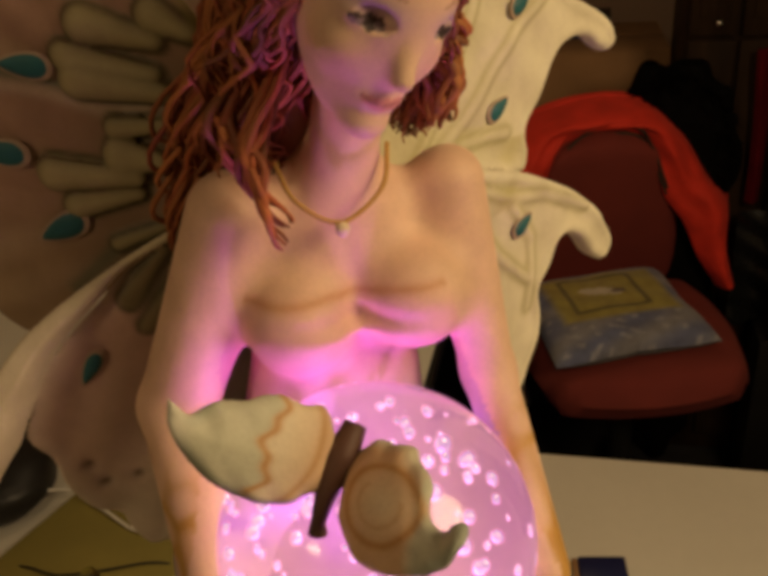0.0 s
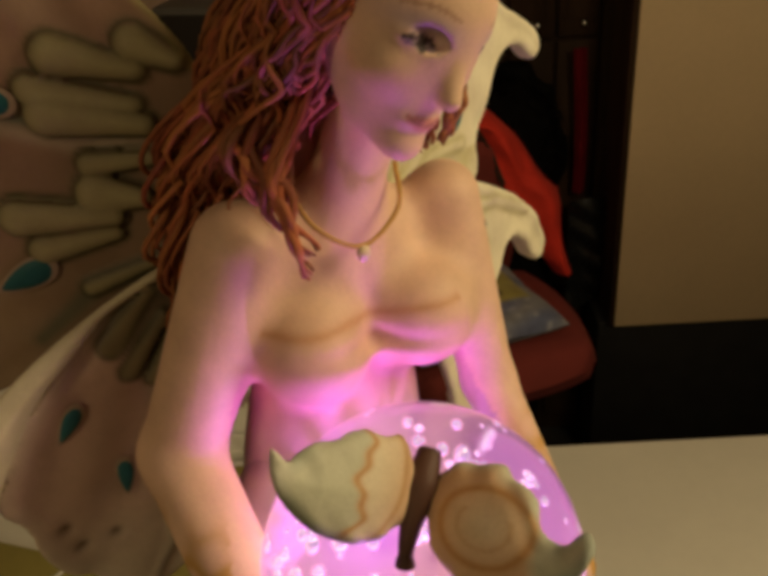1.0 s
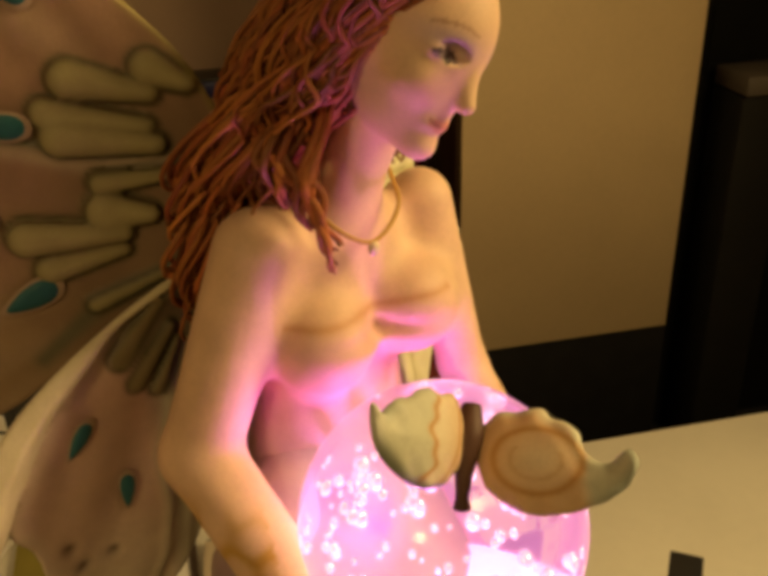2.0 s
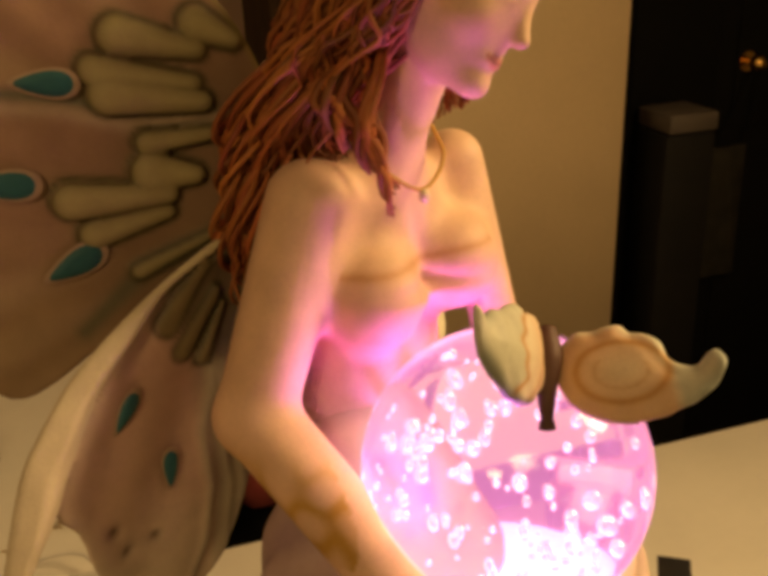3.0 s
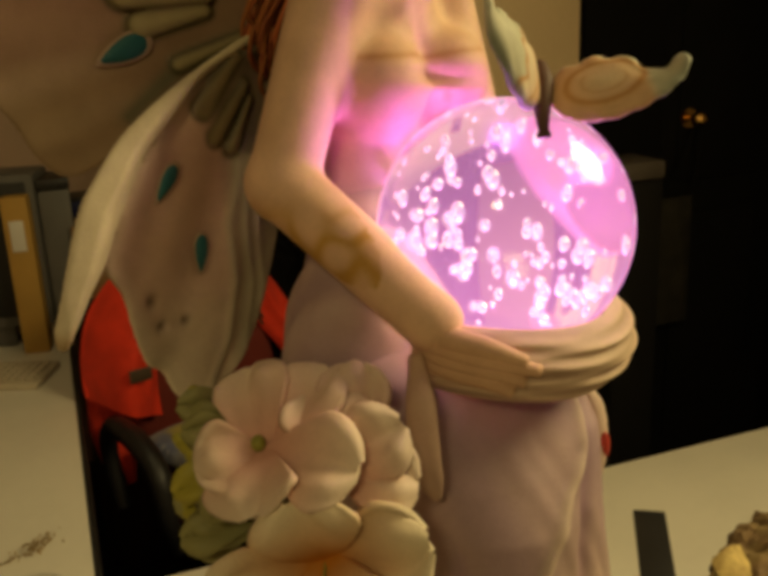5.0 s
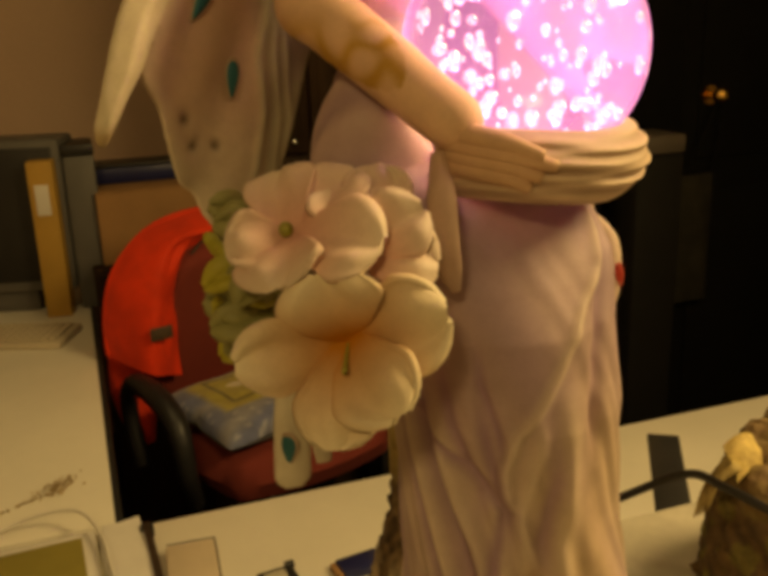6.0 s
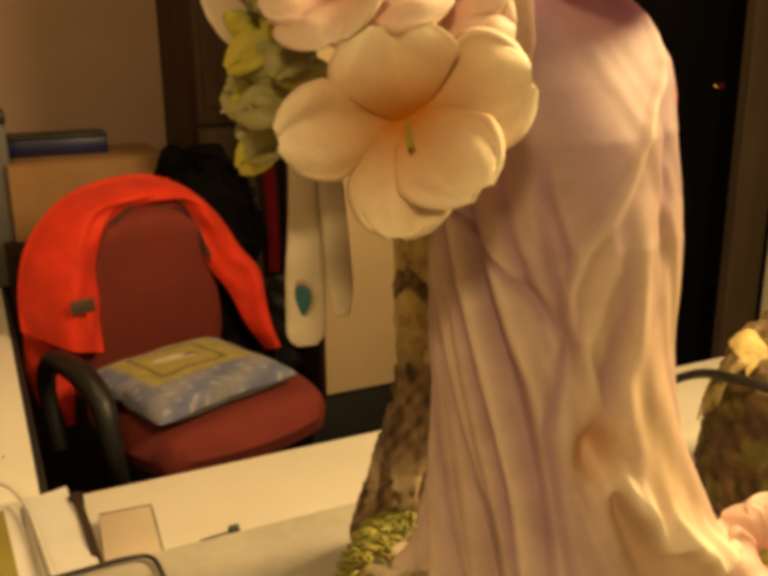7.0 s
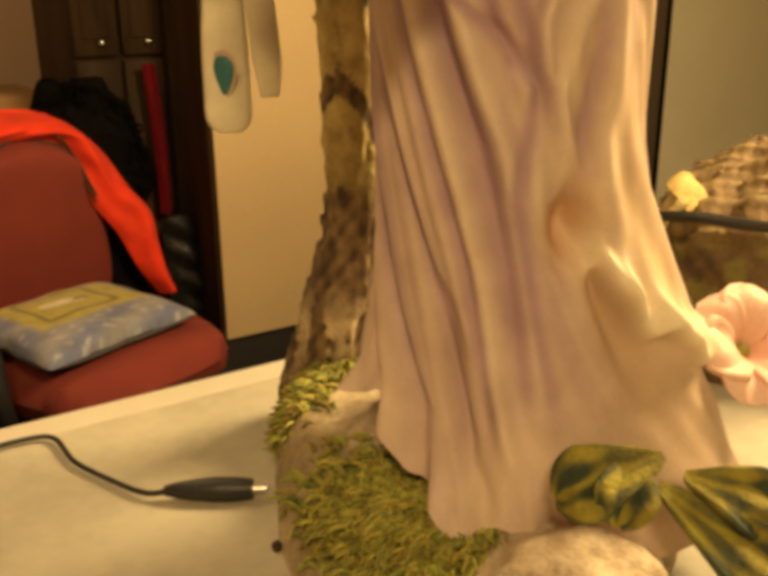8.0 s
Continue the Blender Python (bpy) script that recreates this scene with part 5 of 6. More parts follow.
# things on the desk
def pad_soft(w, d, h):
    """A soft closed bag that lies on the desk."""
    u, v = np.meshgrid(np.linspace(0, 2 * np.pi, 32, endpoint=False), np.linspace(0, np.pi, 16), indexing="xy")
    r = np.abs(np.sin(v)) ** 0.7
    p = np.stack([w * r * np.sign(np.cos(u)) * np.abs(np.cos(u)) ** 0.7, d * r * np.sign(np.sin(u)) * np.abs(np.sin(u)) ** 0.7, h / 2 - h / 2 * np.sign(np.cos(v)) * np.abs(np.cos(v)) ** 0.7 + 0.003 * np.sin(5 * u + 4 * v) * r], -1)
    p[..., 2] = np.clip(p[..., 2], 0, None)
    bm = grid_bm(np.concatenate([p, p[:, :1]], 1))
    bmesh.ops.remove_doubles(bm, verts=bm.verts, dist=1e-4)
    return bm


clip = thing("black_clip", (0.002, 0.69, DESK_Z), "small black clip box lying on the desk", "clip", rz=6)
part("body", box((-0.026, -0.02, 0), (0.026, 0.018, 0.012), 0.003), M["black"], clip)
part("hinge", rod((0.016, 0.016, 0.012), (0.028, 0.016, 0.012), 0.006), M["black"], clip)
part("window", box((-0.018, -0.012, 0.0122), (0.012, 0.010, 0.0132), 0.0005), M["slab"], clip, "pale label")
M["blue"] = shader("navy_plastic", (0.012, 0.016, 0.09), 0.4, vary=0.2, scale=20, grain=200, bump=0.05)
case = thing("blue_case", (0.113, 0.678, DESK_Z), "navy blue plastic case with brown end", "case", rz=8)
part("body", box((-0.028, -0.022, 0), (0.036, 0.018, 0.014), 0.003), M["blue"], case)
part("end", box((-0.036, -0.02, 0), (-0.0285, 0.016, 0.012), 0.002), M["card"], case, "brown end cap")
paper = thing("paper_sheet", (-0.19, 0.78, DESK_Z), "loose white paper sheets with curled corners on the desk", "paper", rz=4)
gx, gy = np.meshgrid(np.linspace(-0.028, 0.034, 12), np.linspace(-0.14, 0.13, 20), indexing="ij")
part("sheet", sheet(np.stack([gx, gy, 0.004 + 0.10 * gx**2 * 30 * 0.2 + 0.004 * np.sin(30 * gy + 40 * gx) ** 2], -1), 0.0006), M["paper"], paper)
part("sheet", sheet(np.stack([gx * 0.9 + 0.004, gy * 0.97 + 0.008, 0.013 + 0.004 * np.sin(26 * gy + 30 * gx) ** 2], -1), 0.0006), M["paper"], paper)
M["olive"] = shader("olive_card", (0.30, 0.25, 0.05), 0.7, vary=0.15, scale=10, grain=100, bump=0.05)
folder = thing("olive_folder", (-0.30, 0.80, DESK_Z), "olive green card folder lying on the desk", "folder", rz=3)
part("cover", box((-0.11, -0.16, 0), (0.075, 0.10, 0.006), 0.001), M["olive"], folder)
part("paper_block", box((-0.108, -0.158, 0.0062), (0.074, 0.099, 0.014), 0.001), M["paper"], folder)
part("cover", box((-0.11, -0.16, 0.0142), (0.055, 0.085, 0.016), 0.0006), M["olive"], folder)
M["strap"] = shader("dark_brown_strap", (0.04, 0.022, 0.012), 0.6, vary=0.3, scale=20, grain=200, bump=0.2)
strap = thing("dark_strap", (-0.152, 0.76, DESK_Z), "dark brown strap lying along the paper edge", "strap")
gx, gy = np.meshgrid(np.linspace(-0.0055, 0.0055, 5), np.linspace(-0.16, 0.128, 26), indexing="ij")
part("band", sheet(np.stack([gx - 0.05 * gy * 0.9 * 0.8, gy, 0.018 + 0.003 * np.sin(20 * gy)], -1), 0.003), M["strap"], strap)
part("buckle", box((-0.014, 0.112, 0.0), (0.006, 0.126, 0.02), 0.003), M["black"], strap)
M["carton"] = shader("pale_carton", (0.60, 0.50, 0.38), 0.7, vary=0.1, scale=10, grain=100, bump=0.05)
carton = thing("pale_box", (-0.105, 0.74, DESK_Z), "flat pale carton with dark printed edge", "box", rz=-4)
part("body", box((-0.036, -0.10, 0), (0.034, 0.072, 0.018), 0.004), M["carton"], carton)
part("edge_line", tube([(-0.034, 0.073, 0.017), (0.0, 0.0735, 0.017), (0.030, 0.073, 0.017), (0.0345, 0.068, 0.017), (0.035, 0.0, 0.017), (0.035, -0.09, 0.017)], 0.0009, 40, 6), M["black"], carton, "thin dark rim")
white_wire = thing("white_cable", (0, 0, DESK_Z), "thin white cable curving over the desk papers", "cable")
M["whitecable"] = shader("white_cable_plastic", (0.75, 0.72, 0.66), 0.4, vary=0.1, scale=20, grain=200, bump=0.02)
part("wire", tube([(-0.92, 0.60, 0.006), (-0.79, 0.664, 0.03), (-0.70, 0.70, 0.034), (-0.62, 0.672, 0.026), (-0.55, 0.642, 0.024), (-0.50, 0.665, 0.024), (-0.47, 0.75, 0.012), (-0.43, 0.89, 0.006), (-0.37, 0.955, 0.014), (-0.30, 0.955, 0.03), (-0.25, 0.93, 0.036), (-0.222, 0.86, 0.032), (-0.212, 0.77, 0.03), (-0.205, 0.68, 0.03), (-0.19, 0.55, 0.014), (-0.16, 0.42, 0.003)], 0.0028, 150, 8), M["whitecable"], white_wire)
foil = thing("chain_heap", (-0.285, 1.08, DESK_Z), "small heap of thin metal chain on the desk return", "chain")
bm = bmesh.new()
for q in range(110):
    x0 = rng.gauss(0, 0.018) if q % 4 else rng.uniform(-0.10, 0)
    c0 = (x0, 0.5 * x0 + rng.gauss(0, 0.011 if q % 4 else 0.0015), rng.uniform(0.0018, 0.014 if q % 4 else 0.003))
    ball_bm(rng.uniform(0.0014, 0.0024), c0, 7, 5, bm)
M["chain"] = shader("dull_brass_chain", (0.62, 0.47, 0.24), 0.35, metal=0.8, vary=0.4, scale=60, grain=300, bump=0.05)
tagged(part("chain", bm, M["chain"], foil), kind="stuff")
wide = thing("olive_folder", (-0.585, 0.62, DESK_Z), "wide olive card folder with worn pale edge", "folder", rz=-18)
part("cover", box((-0.13, -0.13, 0), (0.13, 0.11, 0.005), 0.001), M["olive"], wide)
part("paper_block", box((-0.128, -0.128, 0.0052), (0.129, 0.108, 0.016), 0.001), M["paper"], wide)
part("cover", box((-0.13, -0.13, 0.0162), (0.13, 0.11, 0.018), 0.0006), M["olive"], wide)
dark_bag = thing("black_pouch", (-0.865, 0.70, DESK_Z), "soft black pouch beside the olive folder", "pouch", rz=30)
part("body", pad_soft(0.13, 0.12, 0.085), M["black"], dark_bag)
part("strap", tube([(-0.12, 0.0, 0.03), (-0.04, -0.02, 0.088), (0.06, 0.0, 0.084), (0.12, 0.02, 0.03)], 0.004, 24, 8), M["strap"], dark_bag, "brown strap")
folder_wire = thing("thin_cable", (0, 0, DESK_Z), "thin black cable lying on the olive folder", "cable")
part("wire", tube([(-0.74, 0.57, 0.004), (-0.68, 0.555, 0.021), (-0.63, 0.548, 0.021), (-0.57, 0.565, 0.021), (-0.50, 0.59, 0.021), (-0.44, 0.60, 0.004)], 0.002, 40, 8), M["black"], folder_wire)
tray = thing("dark_box", (-0.475, 1.29, DESK_Z), "small black box with a pale front on the desk return", "box", rz=-20)
part("body", box((-0.10, -0.085, 0), (0.055, 0.05, 0.06), 0.003), M["black"], tray)
part("front", box((-0.095, -0.0885, 0.010), (0.030, -0.0855, 0.044), 0.001), M["paper"], tray, "pale front label")

keyboard = thing("keyboard", (-0.40, 1.93, DESK_Z), "cream computer keyboard on the desk return", "keyboard", rz=-22)
M["ivory"] = shader("ivory_plastic", (0.55, 0.48, 0.36), 0.5, vary=0.1, scale=20, grain=200, bump=0.03)
part("case", box((-0.21, -0.075, 0), (0.16, 0.075, 0.018), 0.005), M["ivory"], keyboard)
for r in range(5):
    for c in range(17):
        part("key", box((-0.2 + 0.0205 * c, -0.062 + 0.0245 * r, 0.0185), (-0.183 + 0.0205 * c, -0.042 + 0.0245 * r, 0.026), 0.002, 1), M["ivory"], keyboard, smooth=False)
M["amber"] = shader("amber_card", (0.50, 0.30, 0.06), 0.7, vary=0.15, scale=10, grain=100, bump=0.05)
M["greyplastic"] = shader("grey_plastic", (0.12, 0.115, 0.11), 0.5, vary=0.15, scale=15, grain=200, bump=0.05)
monitor = thing("monitor", (-0.42, 2.16, DESK_Z), "grey computer monitor on the desk return", "monitor", rz=-14)
part("housing", box((-0.22, 0.0, 0.06), (0.20, 0.16, 0.47), 0.01), M["greyplastic"], monitor)
part("screen", box((-0.20, -0.004, 0.09), (0.18, -0.0005, 0.45), 0.002), M["black"], monitor, "dark screen")
part("stand", box((-0.10, 0.02, 0), (0.09, 0.15, 0.06), 0.01), M["greyplastic"], monitor)
binder = thing("yellow_binder", (-0.275, 2.08, DESK_Z), "amber yellow binder standing by the monitor", "binder", rz=-10)
part("cover", box((-0.035, -0.01, 0), (0.03, 0.05, 0.42), 0.004), M["amber"], binder)
part("spine_label", box((-0.02, -0.0125, 0.28), (0.015, -0.0103, 0.36), 0.0006), M["paper"], binder, "pale spine label")
dim_box = thing("grey_case", (-0.19, 2.2, DESK_Z), "dark grey equipment case on the desk return", "case")
part("body", box((-0.03, -0.08, 0), (0.05, 0.08, 0.42), 0.006), M["greyplastic"], dim_box)
part("lid", box((-0.032, -0.082, 0.422), (0.052, 0.082, 0.45), 0.004), M["black"], dim_box)

# the office chair with a jacket over its back and a cushion on its seat
CH = (0.175, 1.50, 0)
chair = thing("office_chair", CH, "rust red upholstered office chair with a black armrest", "chair", rz=15)


def pad(w, d, h, z, y=0.0, puff=0.02, taper=0.0):
    u, v = np.meshgrid(np.linspace(-1, 1, 25), np.linspace(-1, 1, 25), indexing="ij")
    sq = lambda a, b: a * np.sqrt(1 - 0.32 * b * b)
    x, yy = w * sq(u, v) * (1 - taper * (v + 1) / 2), d * sq(v, u)
    e = np.clip((1 - np.maximum(np.abs(u), np.abs(v))) * 5, 0, 1)
    top = np.stack([x, y + yy, z + h / 2 * np.sqrt(1 - (1 - e) ** 2) + puff * (1 - u * u) * (1 - v * v)], -1)
    low = np.stack([x, y + yy, z - h / 2 * np.sqrt(1 - (1 - e) ** 2)], -1)
    bm = grid_bm(top)
    grid_bm(low, bm=bm)
    bmesh.ops.remove_doubles(bm, verts=bm.verts, dist=1e-4)
    return bm


part("seat", pad(0.235, 0.235, 0.095, 0.575), M["upholstery"], chair)
bm = pad(0.235, 0.24, 0.06, 0, 0, 0.015, 0.40)
bmesh.ops.transform(bm, matrix=pose(-0.02, 0.215, 0.775, 100, 0, 0), verts=bm.verts)
part("backrest", bm, M["upholstery"], chair)
bm = pad(0.24, 0.24, 0.03, 0, 0, 0.0, 0.40)
bmesh.ops.transform(bm, matrix=pose(-0.02, 0.25, 0.775, 100, 0, 0), verts=bm.verts)
part("back_shell", bm, M["black"], chair, "black back shell")
part("armrest", tube([(-0.27, 0.17, 0.50), (-0.275, 0.2, 0.64), (-0.275, 0.14, 0.715), (-0.275, 0.0, 0.735), (-0.272, -0.10, 0.70), (-0.27, -0.13, 0.60), (-0.25, -0.11, 0.52)], [0.018, 0.02, 0.024, 0.026, 0.024, 0.02, 0.016], 44, 12), M["black"], chair, "curved black armrest")
part("gas_column", rod((0, 0, 0.12), (0, 0, 0.53), 0.026), M["black"], chair)
part("mechanism", box((-0.1, -0.1, 0.5), (0.1, 0.12, 0.535), 0.01), M["black"], chair)
part("back_post", tube([(-0.01, 0.1, 0.515), (-0.015, 0.27, 0.54), (-0.02, 0.30, 0.75)], 0.02, 20, 10), M["black"], chair)
for q in range(5):
    a = 2 * math.pi * q / 5
    part("leg", tube([(0, 0, 0.12), (0.16 * math.cos(a), 0.16 * math.sin(a), 0.105), (0.29 * math.cos(a), 0.29 * math.sin(a), 0.07)], [0.028, 0.022, 0.014], 12, 8), M["black"], chair)
    part("caster", ball_bm(0.032, (0.29 * math.cos(a), 0.29 * math.sin(a), 0.032), 16, 10), M["black"], chair)

jacket = thing("jacket", (CH[0], CH[1], 0.56), "bright orange-red jacket hung over the chair back", "jacket", rz=15)
t = np.linspace(0, 1, 64)[:, None]
outer = spline([(-0.30, 0, 0.20), (-0.295, 0, 0.30), (-0.255, 0, 0.40), (-0.17, 0, 0.475), (-0.04, 0, 0.505), (0.08, 0, 0.49), (0.17, 0, 0.42), (0.235, 0, 0.32), (0.29, 0, 0.25), (0.285, 0, 0.16), (0.30, 0, 0.07)], 64)
inner = spline([(-0.155, 0, 0.14), (-0.150, 0, 0.24), (-0.135, 0, 0.34), (-0.112, 0, 0.415), (-0.07, 0, 0.437), (0.045, 0, 0.437), (0.082, 0, 0.39), (0.11, 0, 0.30), (0.165, 0, 0.22), (0.205, 0, 0.13), (0.255, 0, 0.05)], 64)
k = np.linspace(0, 1, 30)[None, :, None]
g = inner[:, None] * (1 - k) + outer[:, None] * k
fold = (0.008 * np.sin(9 * k + 6 * t[:, None]) * np.sin(9 * t[:, None] + 1) + 0.005 * np.sin(34 * t[:, None] + 7 * k) * np.sin(3 * k) + 0.012 * np.clip(t[:, None] - 0.62, 0, 1) * np.sin(40 * t[:, None] - 9 * k) + 0.006 * np.sin(15 * k + 5 * np.sin(7 * t[:, None])) * np.sin(17 * t[:, None])) * (1 - t[:, None] ** 5)
g = g.copy()
g[..., 1] = (0.155 + 0.17 * (0.5 * (g[..., 2])) - 0.045 * np.sin(np.pi * np.clip(k[..., 0] * 0.95 + 0.05, 0, 1)) + 0.07 * k[..., 0] ** 6) + fold[..., 0]
part("front", sheet(g, 0.008), M["jacket"], jacket)
g2 = outer[:, None] * (1 - 0.25 * k) + np.array((-0.02, 0, 0.1)) * 0.25 * k
g2 = g2.copy()
g2[..., 1] = 0.214 + 0.085 * g2[..., 2] + 0.05 * np.sin(np.pi * 0.5 * k[..., 0]) + fold[..., 0]
part("back", sheet(g2, 0.008), M["jacket"], jacket)
for dz in (0.0, 0.017):
    part("collar_seam", tube([(-0.105, 0.165 - dz * 0.3, 0.405 + dz), (-0.055, 0.17 - dz * 0.3, 0.437 + dz), (0.045, 0.17 - dz * 0.3, 0.437 + dz), (0.085, 0.165 - dz * 0.3, 0.38 + dz), (0.115, 0.15 - dz * 0.3, 0.30 + dz)], 0.0035, 40, 6), M["strap"], jacket, "dark collar seam")
part("sleeve", tube([(-0.26, 0.26, 0.20), (-0.255, 0.25, 0.11), (-0.245, 0.23, 0.03), (-0.235, 0.22, -0.03)], [0.03, 0.045, 0.04, 0.02], 30, 14), M["jacket"], jacket)
part("badge", box((-0.235, 0.106, 0.255), (-0.185, 0.112, 0.285), 0.002), M["brown"], jacket, "small dark badge")

cushion = thing("cushion", (0.135, 1.475, 0.632), "blue-grey printed cushion with an olive square on the seat", "cushion", rz=22)
u, v = np.meshgrid(np.linspace(-1, 1, 61), np.linspace(-1, 1, 61), indexing="ij")
pinch = 1 - 0.10 * (1 - np.abs(u * v) ** 0.5) * np.maximum(np.abs(u), np.abs(v)) ** 6
x, y = 175 * u * pinch, 158 * v * pinch
hgt = 42 * ((1 - u**4) * (1 - v**4)) ** 0.45 + 2.0 * np.sin(9 * u + 4 * v) * np.sin(7 * v)
paint = mixc((0.15, 0.17, 0.31), (0.27, 0.27, 0.32), 0.5 + 0.5 * np.sin(5 * u + 3 * np.sin(4 * v)))
spots = np.sin(17 * u + 3 * np.sin(9 * v)) * np.sin(19 * v + 2 * np.sin(7 * u)) > 0.72
paint = mixc(paint, (0.5, 0.5, 0.55), 0.5 * spots)
side = np.maximum(np.abs(u - 0.02), np.abs(v - 0.16) * 1.25)
paint = mixc(paint, (0.40, 0.34, 0.05), np.clip((0.78 - side) * 9, 0, 0.95))
sq = np.maximum(np.abs(u + 0.02), np.abs(v - 0.2) * 1.1)
paint = mixc(paint, (0.12, 0.10, 0.04), 0.85 * (np.abs(sq - 0.45) < 0.035))
paint = mixc(paint, (0.66, 0.60, 0.48), 0.95 * (((u + 0.05) / 0.26) ** 2 + ((v - 0.2 + 0.35 * u) / 0.09) ** 2 < 1))
paint = mixc(paint, (0.14, 0.10, 0.10), 0.9 * (((u - 0.16) / 0.10) ** 2 + ((v - 0.17) / 0.06) ** 2 < 1))
p = Pile()
p.grid(np.stack([x, y, 30 + hgt], -1), paint, 0)
p.grid(np.stack([x, y, 30 - 0.65 * np.clip(hgt, 0, 99)], -1), (0.10, 0.11, 0.14), 0)
M["print"] = shader("printed_cushion_cloth", rough=0.85, vary=0.25, scale=40, grain=400, bump=0.3, attr="paint", sheen=0.2)
painted("cover", p, cushion, "printed cloth cover", "print")

# behind the chair: cardboard box with a dark case on it, black fur coat, dark wooden cupboard
low_box = thing("low_cupboard", (-0.02, 2.32, 0), "low dark cupboard behind the chair", "cupboard")
part("body", box((-0.16, -0.25, 0), (0.36, 0.3, 0.86), 0.005), M["darkwood"], low_box)
part("door", box((-0.15, -0.262, 0.04), (0.095, -0.2505, 0.84), 0.003), M["darkwood"], low_box)
part("door", box((0.105, -0.262, 0.04), (0.35, -0.2505, 0.84), 0.003), M["darkwood"], low_box)
cardbox = thing("cardboard_box", (0.04, 2.27, 0.86), "brown cardboard box behind the chair", "box", rz=4)
part("carton", box((-0.20, -0.16, 0), (0.22, 0.14, 0.195), 0.003), M["card"], cardbox)
part("flap", box((-0.20, -0.158, 0.1952), (0.22, -0.01, 0.1985), 0.001), M["card"], cardbox)
part("flap", box((-0.20, 0.0, 0.1952), (0.22, 0.138, 0.1985), 0.001), M["card"], cardbox)
darkcase = thing("dark_case", (-0.02, 2.3, 1.0585), "long dark blue case lying on the cardboard box", "case")
part("body", box((-0.15, -0.06, 0), (0.14, 0.06, 0.045), 0.006), M["blue"], darkcase)
part("lid", box((-0.151, -0.061, 0.0455), (0.141, 0.061, 0.055), 0.003), M["black"], darkcase)
M["fur"] = shader("black_fur", (0.005, 0.0045, 0.0045), 0.95, vary=0.4, scale=30, grain=400, bump=0.6, spec=0.05)
coat = thing("fur_coat", (0.215, 1.795, 0), "black fur coat hanging on the dark cupboard", "coat")
fur = Pile()
fur.nets(lambda x, y, z: smin(ell((x, y, z), (40, 0, 930), (130, 50, 170)), ell((x, y, z), (70, 0, 500), (110, 50, 480)), 60) + 6 * np.sin(x * 0.06) * np.sin(z * 0.03), (-130, -70, -4), (220, 70, 1120), 12, (0.006, 0.005, 0.005))
for q in range(900):
    a, z = rng.uniform(0, 3.14), rng.uniform(850, 1110)
    b = np.array((40 + 128 * math.cos(a) * math.sqrt(max(0.02, 1 - ((z - 930) / 175) ** 2)), rng.uniform(-45, 0), z))
    fur.tube([b, b + (rng.gauss(0, 5) + 10 * math.cos(a), rng.gauss(-8, 4), rng.gauss(2, 4)), b + (rng.gauss(0, 8) + 12 * math.cos(a), rng.gauss(-8, 6), rng.gauss(-14, 10))], [4, 3, 0.6], (0.007, 0.006, 0.006), 5, 4)
ob = new("pelt", fur.mesh("pelt", [M["fur"]]))
ob.parent = coat

cupboard = thing("dark_cupboard", (0.395, 2.02, 0), "tall dark wooden cupboard with small bright knobs", "cupboard")
part("body", box((-0.118, -0.16, 0), (0.122, 0.2, 2.05), 0.004), M["darkwood"], cupboard)
part("side_post", box((0.095, -0.20, 0), (0.134, -0.1605, 2.05), 0.003), M["darkwood"], cupboard, "dark front post")
for q, (x0, x1) in enumerate(((-0.115, -0.012), (-0.004, 0.092))):
    d = part("door", box((x0, -0.176, 1.16), (x1, -0.1605, 1.95), 0.004), M["darkwood"], cupboard, "upper panelled door")
    part("panel", box((x0 + 0.02, -0.181, 1.2), (x1 - 0.02, -0.1765, 1.9), 0.004), M["darkwood"], d)
    part("knob", ball_bm(0.008, ((x0 + x1) / 2 + 0.01, -0.184, 1.19), 12, 8), M["steel"], d, "bright knob")
    part("door", box((x0, -0.174, 0.06), (x1, -0.1605, 1.15), 0.004), M["darkwood"], cupboard, "lower dark door")
M["redcloth"] = shader("dark_red_cloth", (0.11, 0.004, 0.008), 0.9, vary=0.3, scale=20, grain=200, bump=0.2, spec=0.1)
scarf = thing("red_scarf", (0.445, 1.815, 0), "narrow dark red scarf hanging on the cupboard", "scarf")
gx, gz = np.meshgrid(np.linspace(-0.014, 0.014, 7), np.linspace(0.78, 1.14, 30), indexing="ij")
part("cloth", sheet(np.stack([gx + 0.008 * np.sin(9 * gz), 0.006 * np.sin(260 * gx + 6 * gz), gz], -1), 0.004), M["redcloth"], scarf)
M["glint"] = shader("clear_sleeve", (0.012, 0.012, 0.013), 0.25, vary=0.2, scale=20, grain=100, bump=0.1)
bag = thing("plastic_bag", (0.47, 1.77, 0), "crumpled dark shiny plastic bag hanging by the cupboard", "bag")
gx, gz = np.meshgrid(np.linspace(-0.05, 0.035, 16), np.linspace(0.48, 0.78, 26), indexing="ij")
part("sack", sheet(np.stack([gx, 0.02 * np.sin(60 * gx + 14 * gz) * (0.8 - gz) * 2.2 + 0.006 * np.sin(90 * gz + 50 * gx), gz], -1), 0.002), M["glint"], bag)

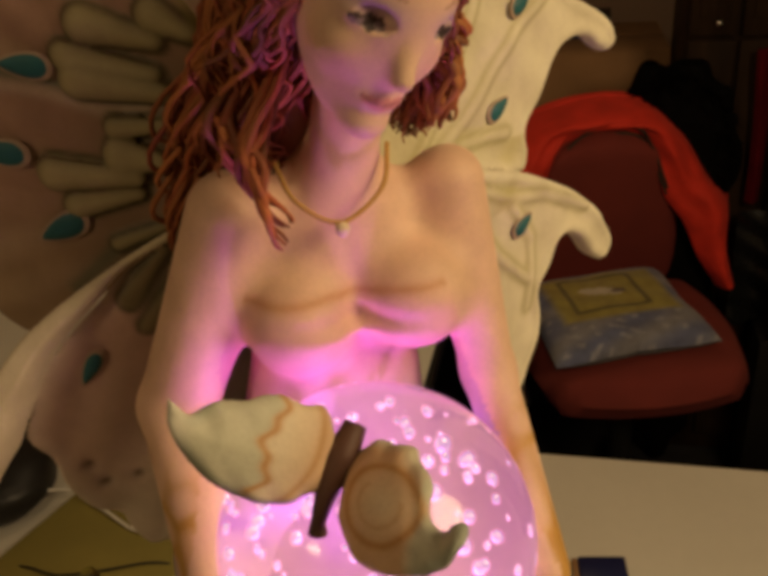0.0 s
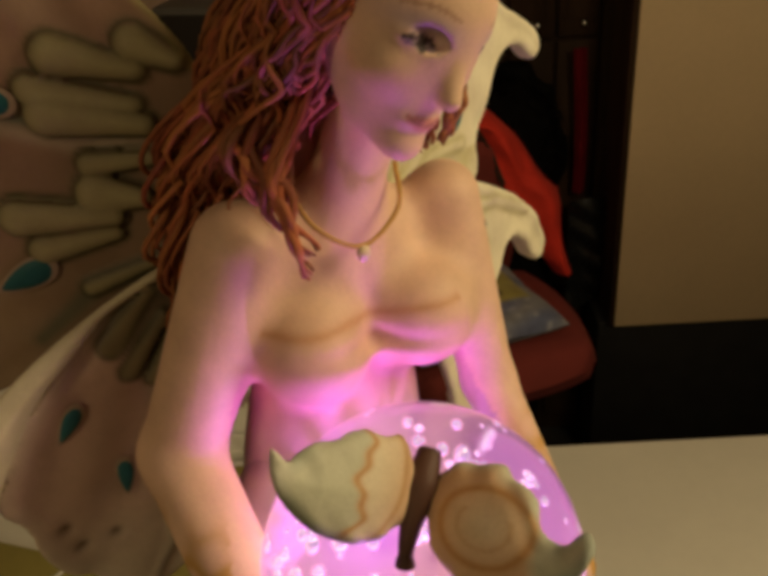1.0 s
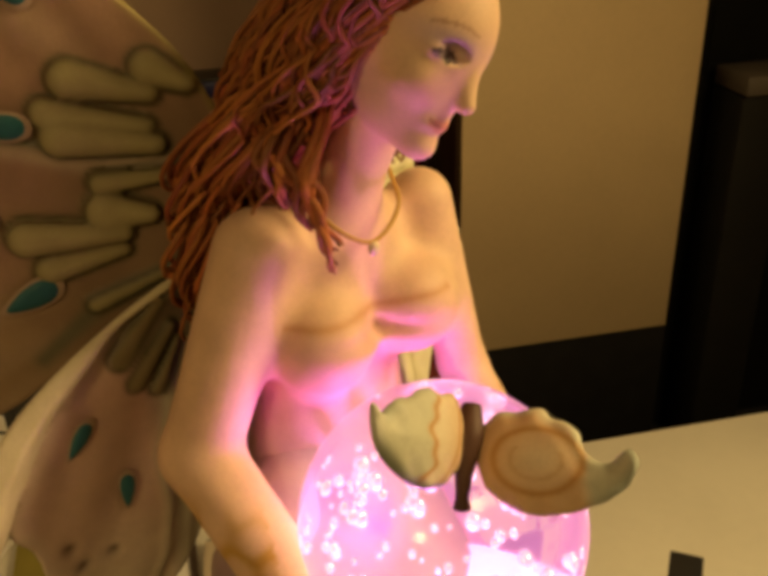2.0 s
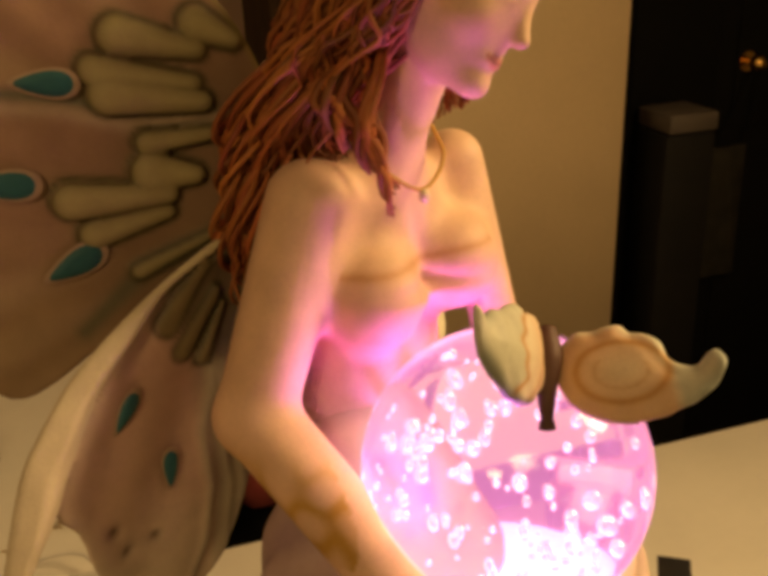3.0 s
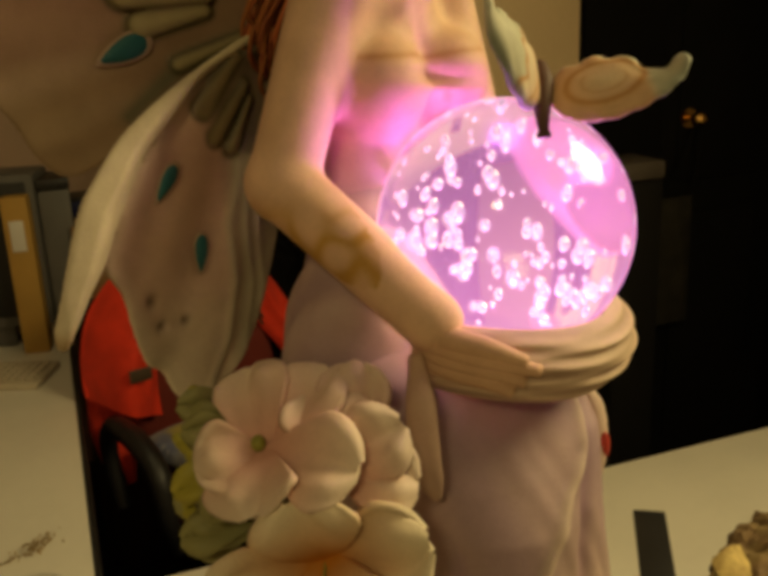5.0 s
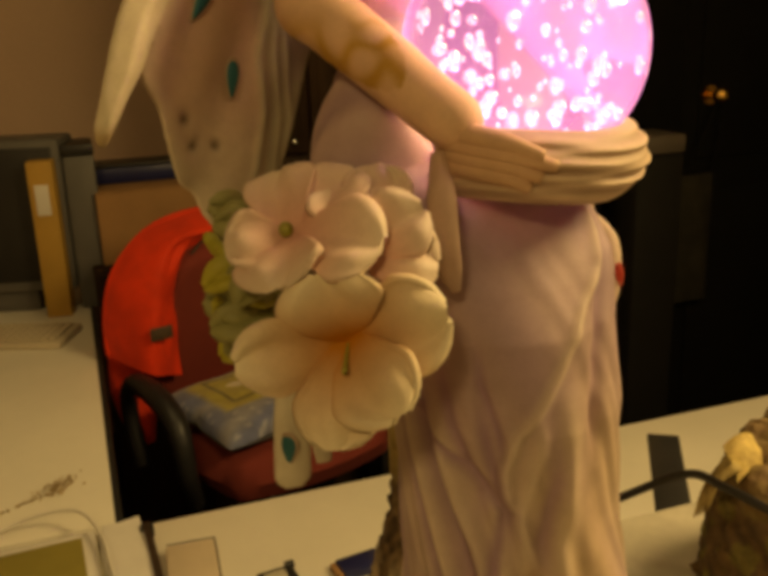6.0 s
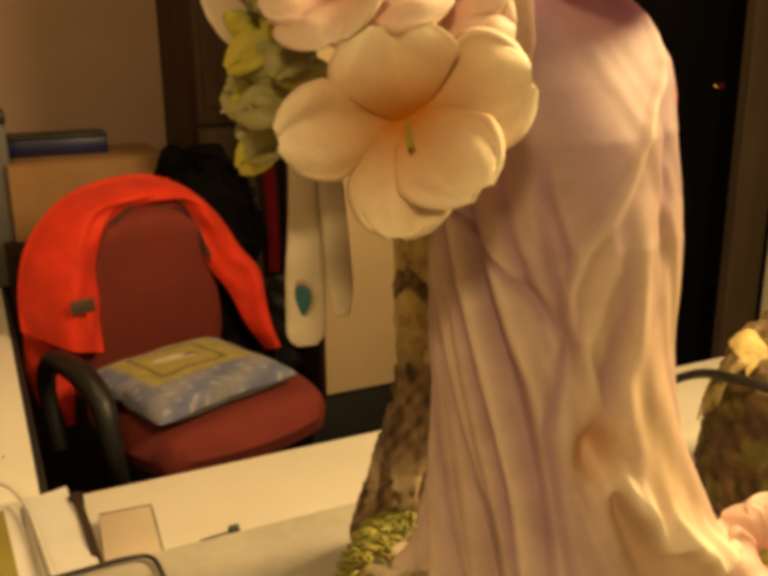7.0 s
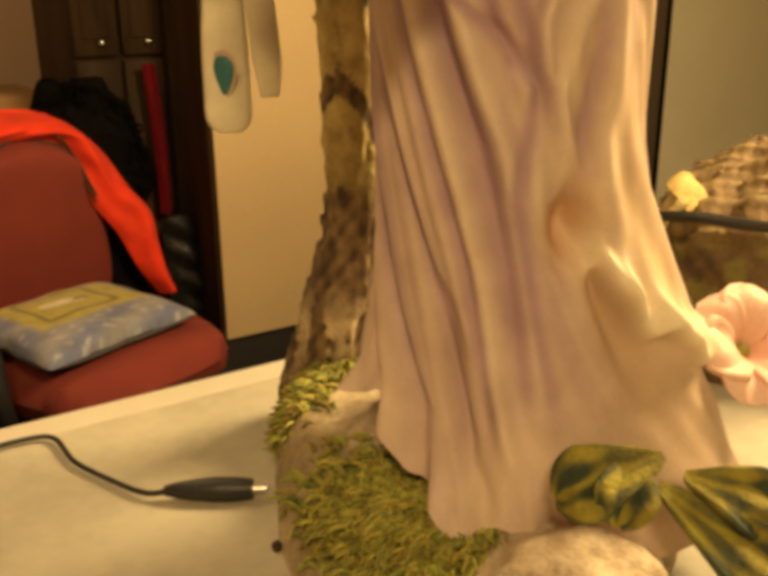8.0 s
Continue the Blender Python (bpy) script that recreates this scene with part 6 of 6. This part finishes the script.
# the dark doorway at the right, its post, and the pale wall beyond
structure("wall_1", box((2.075, 1.72, 0), (3.5, 1.84, 2.5), 0), M["lightwall"], "pale wall beside the doorway")
structure("door_frame", box((1.90, 1.66, 0), (2.04, 1.70, 2.3), 0.004), M["post"], "grey-brown door frame post")
structure("door_jamb", box((1.97, 1.703, 0), (2.072, 1.85, 2.3), 0.002), M["deepblack"], "dark jamb behind the door frame")
# black strip built where only a shadow gap lies beside the post
structure("shadow_gap", box((2.043, 1.68, 0), (2.088, 1.702, 2.3), 0.004), M["deepblack"], "dark strip standing in for the shadow gap between post and pale wall")
structure("wall_2", box((1.16, 1.78, 2.05), (1.90, 1.86, 2.5), 0), M["wall"], "wall above the doorway")
door = thing("door", (1.53, 1.84, 0), "near-black door with a brass knob, the doorway's darkness in its colour", "door")
# leaf and panels coloured as the unlit opening
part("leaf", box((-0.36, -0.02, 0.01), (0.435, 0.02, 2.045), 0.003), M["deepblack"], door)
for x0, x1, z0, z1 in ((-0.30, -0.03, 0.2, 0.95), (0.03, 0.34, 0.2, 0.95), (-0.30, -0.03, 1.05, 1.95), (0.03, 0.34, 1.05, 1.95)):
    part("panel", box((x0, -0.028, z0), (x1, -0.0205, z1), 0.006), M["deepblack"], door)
kn = part("knob", ball_bm(0.024, (0.065, -0.07, 1.235), 20, 14), M["brass"], door, "brass knob")
part("stem", rod((0.065, -0.05, 1.235), (0.065, -0.0205, 1.235), 0.009), M["brass"], kn)
part("rose", rod((0.065, -0.0285, 1.235), (0.065, -0.0205, 1.235), 0.028, 0.026), M["brass"], kn)
part("lock", ball_bm(0.013, (0.386, -0.032, 1.20), 14, 10), M["brass"], door, "brass lock button")
part("latch", box((0.401, -0.027, 1.188), (0.433, -0.0205, 1.208), 0.002), M["rust"], door, "rust-red latch plate")
bin_ = thing("grey_bin", (1.30, 1.70, 0), "dim grey bin with a pale lid", "bin")
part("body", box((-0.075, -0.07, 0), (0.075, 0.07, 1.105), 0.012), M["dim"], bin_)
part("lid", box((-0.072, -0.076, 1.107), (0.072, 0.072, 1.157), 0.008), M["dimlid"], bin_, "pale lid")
bag_ = thing("hanging_bag", (1.53, 1.78, 0), "dim grey cloth bag hung from the door knob", "bag")
bz, bx = np.meshgrid(np.linspace(0.62, 1.01, 22), np.linspace(-0.07, 0.07, 14), indexing="ij")
puff = np.sqrt(np.clip(1 - (bx / 0.071) ** 2, 0, 1)) * np.sqrt(np.clip(1 - ((bz - 0.8) / 0.20) ** 2, 0.05, 1))
front = np.stack([bx * (0.9 + 0.1 * (1.01 - bz) / 0.39), -0.028 * puff + 0.003 * np.sin(70 * bx + 12 * bz), bz], -1)
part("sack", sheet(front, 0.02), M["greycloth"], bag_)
part("strap", tube([(-0.05, 0.002, 1.005), (0.02, -0.01, 1.13), (0.065, -0.012, 1.247), (0.075, -0.01, 1.13), (0.06, 0.002, 1.005)], [0.003, 0.003], 30, 6), M["deepblack"], bag_, "thin dark strap")
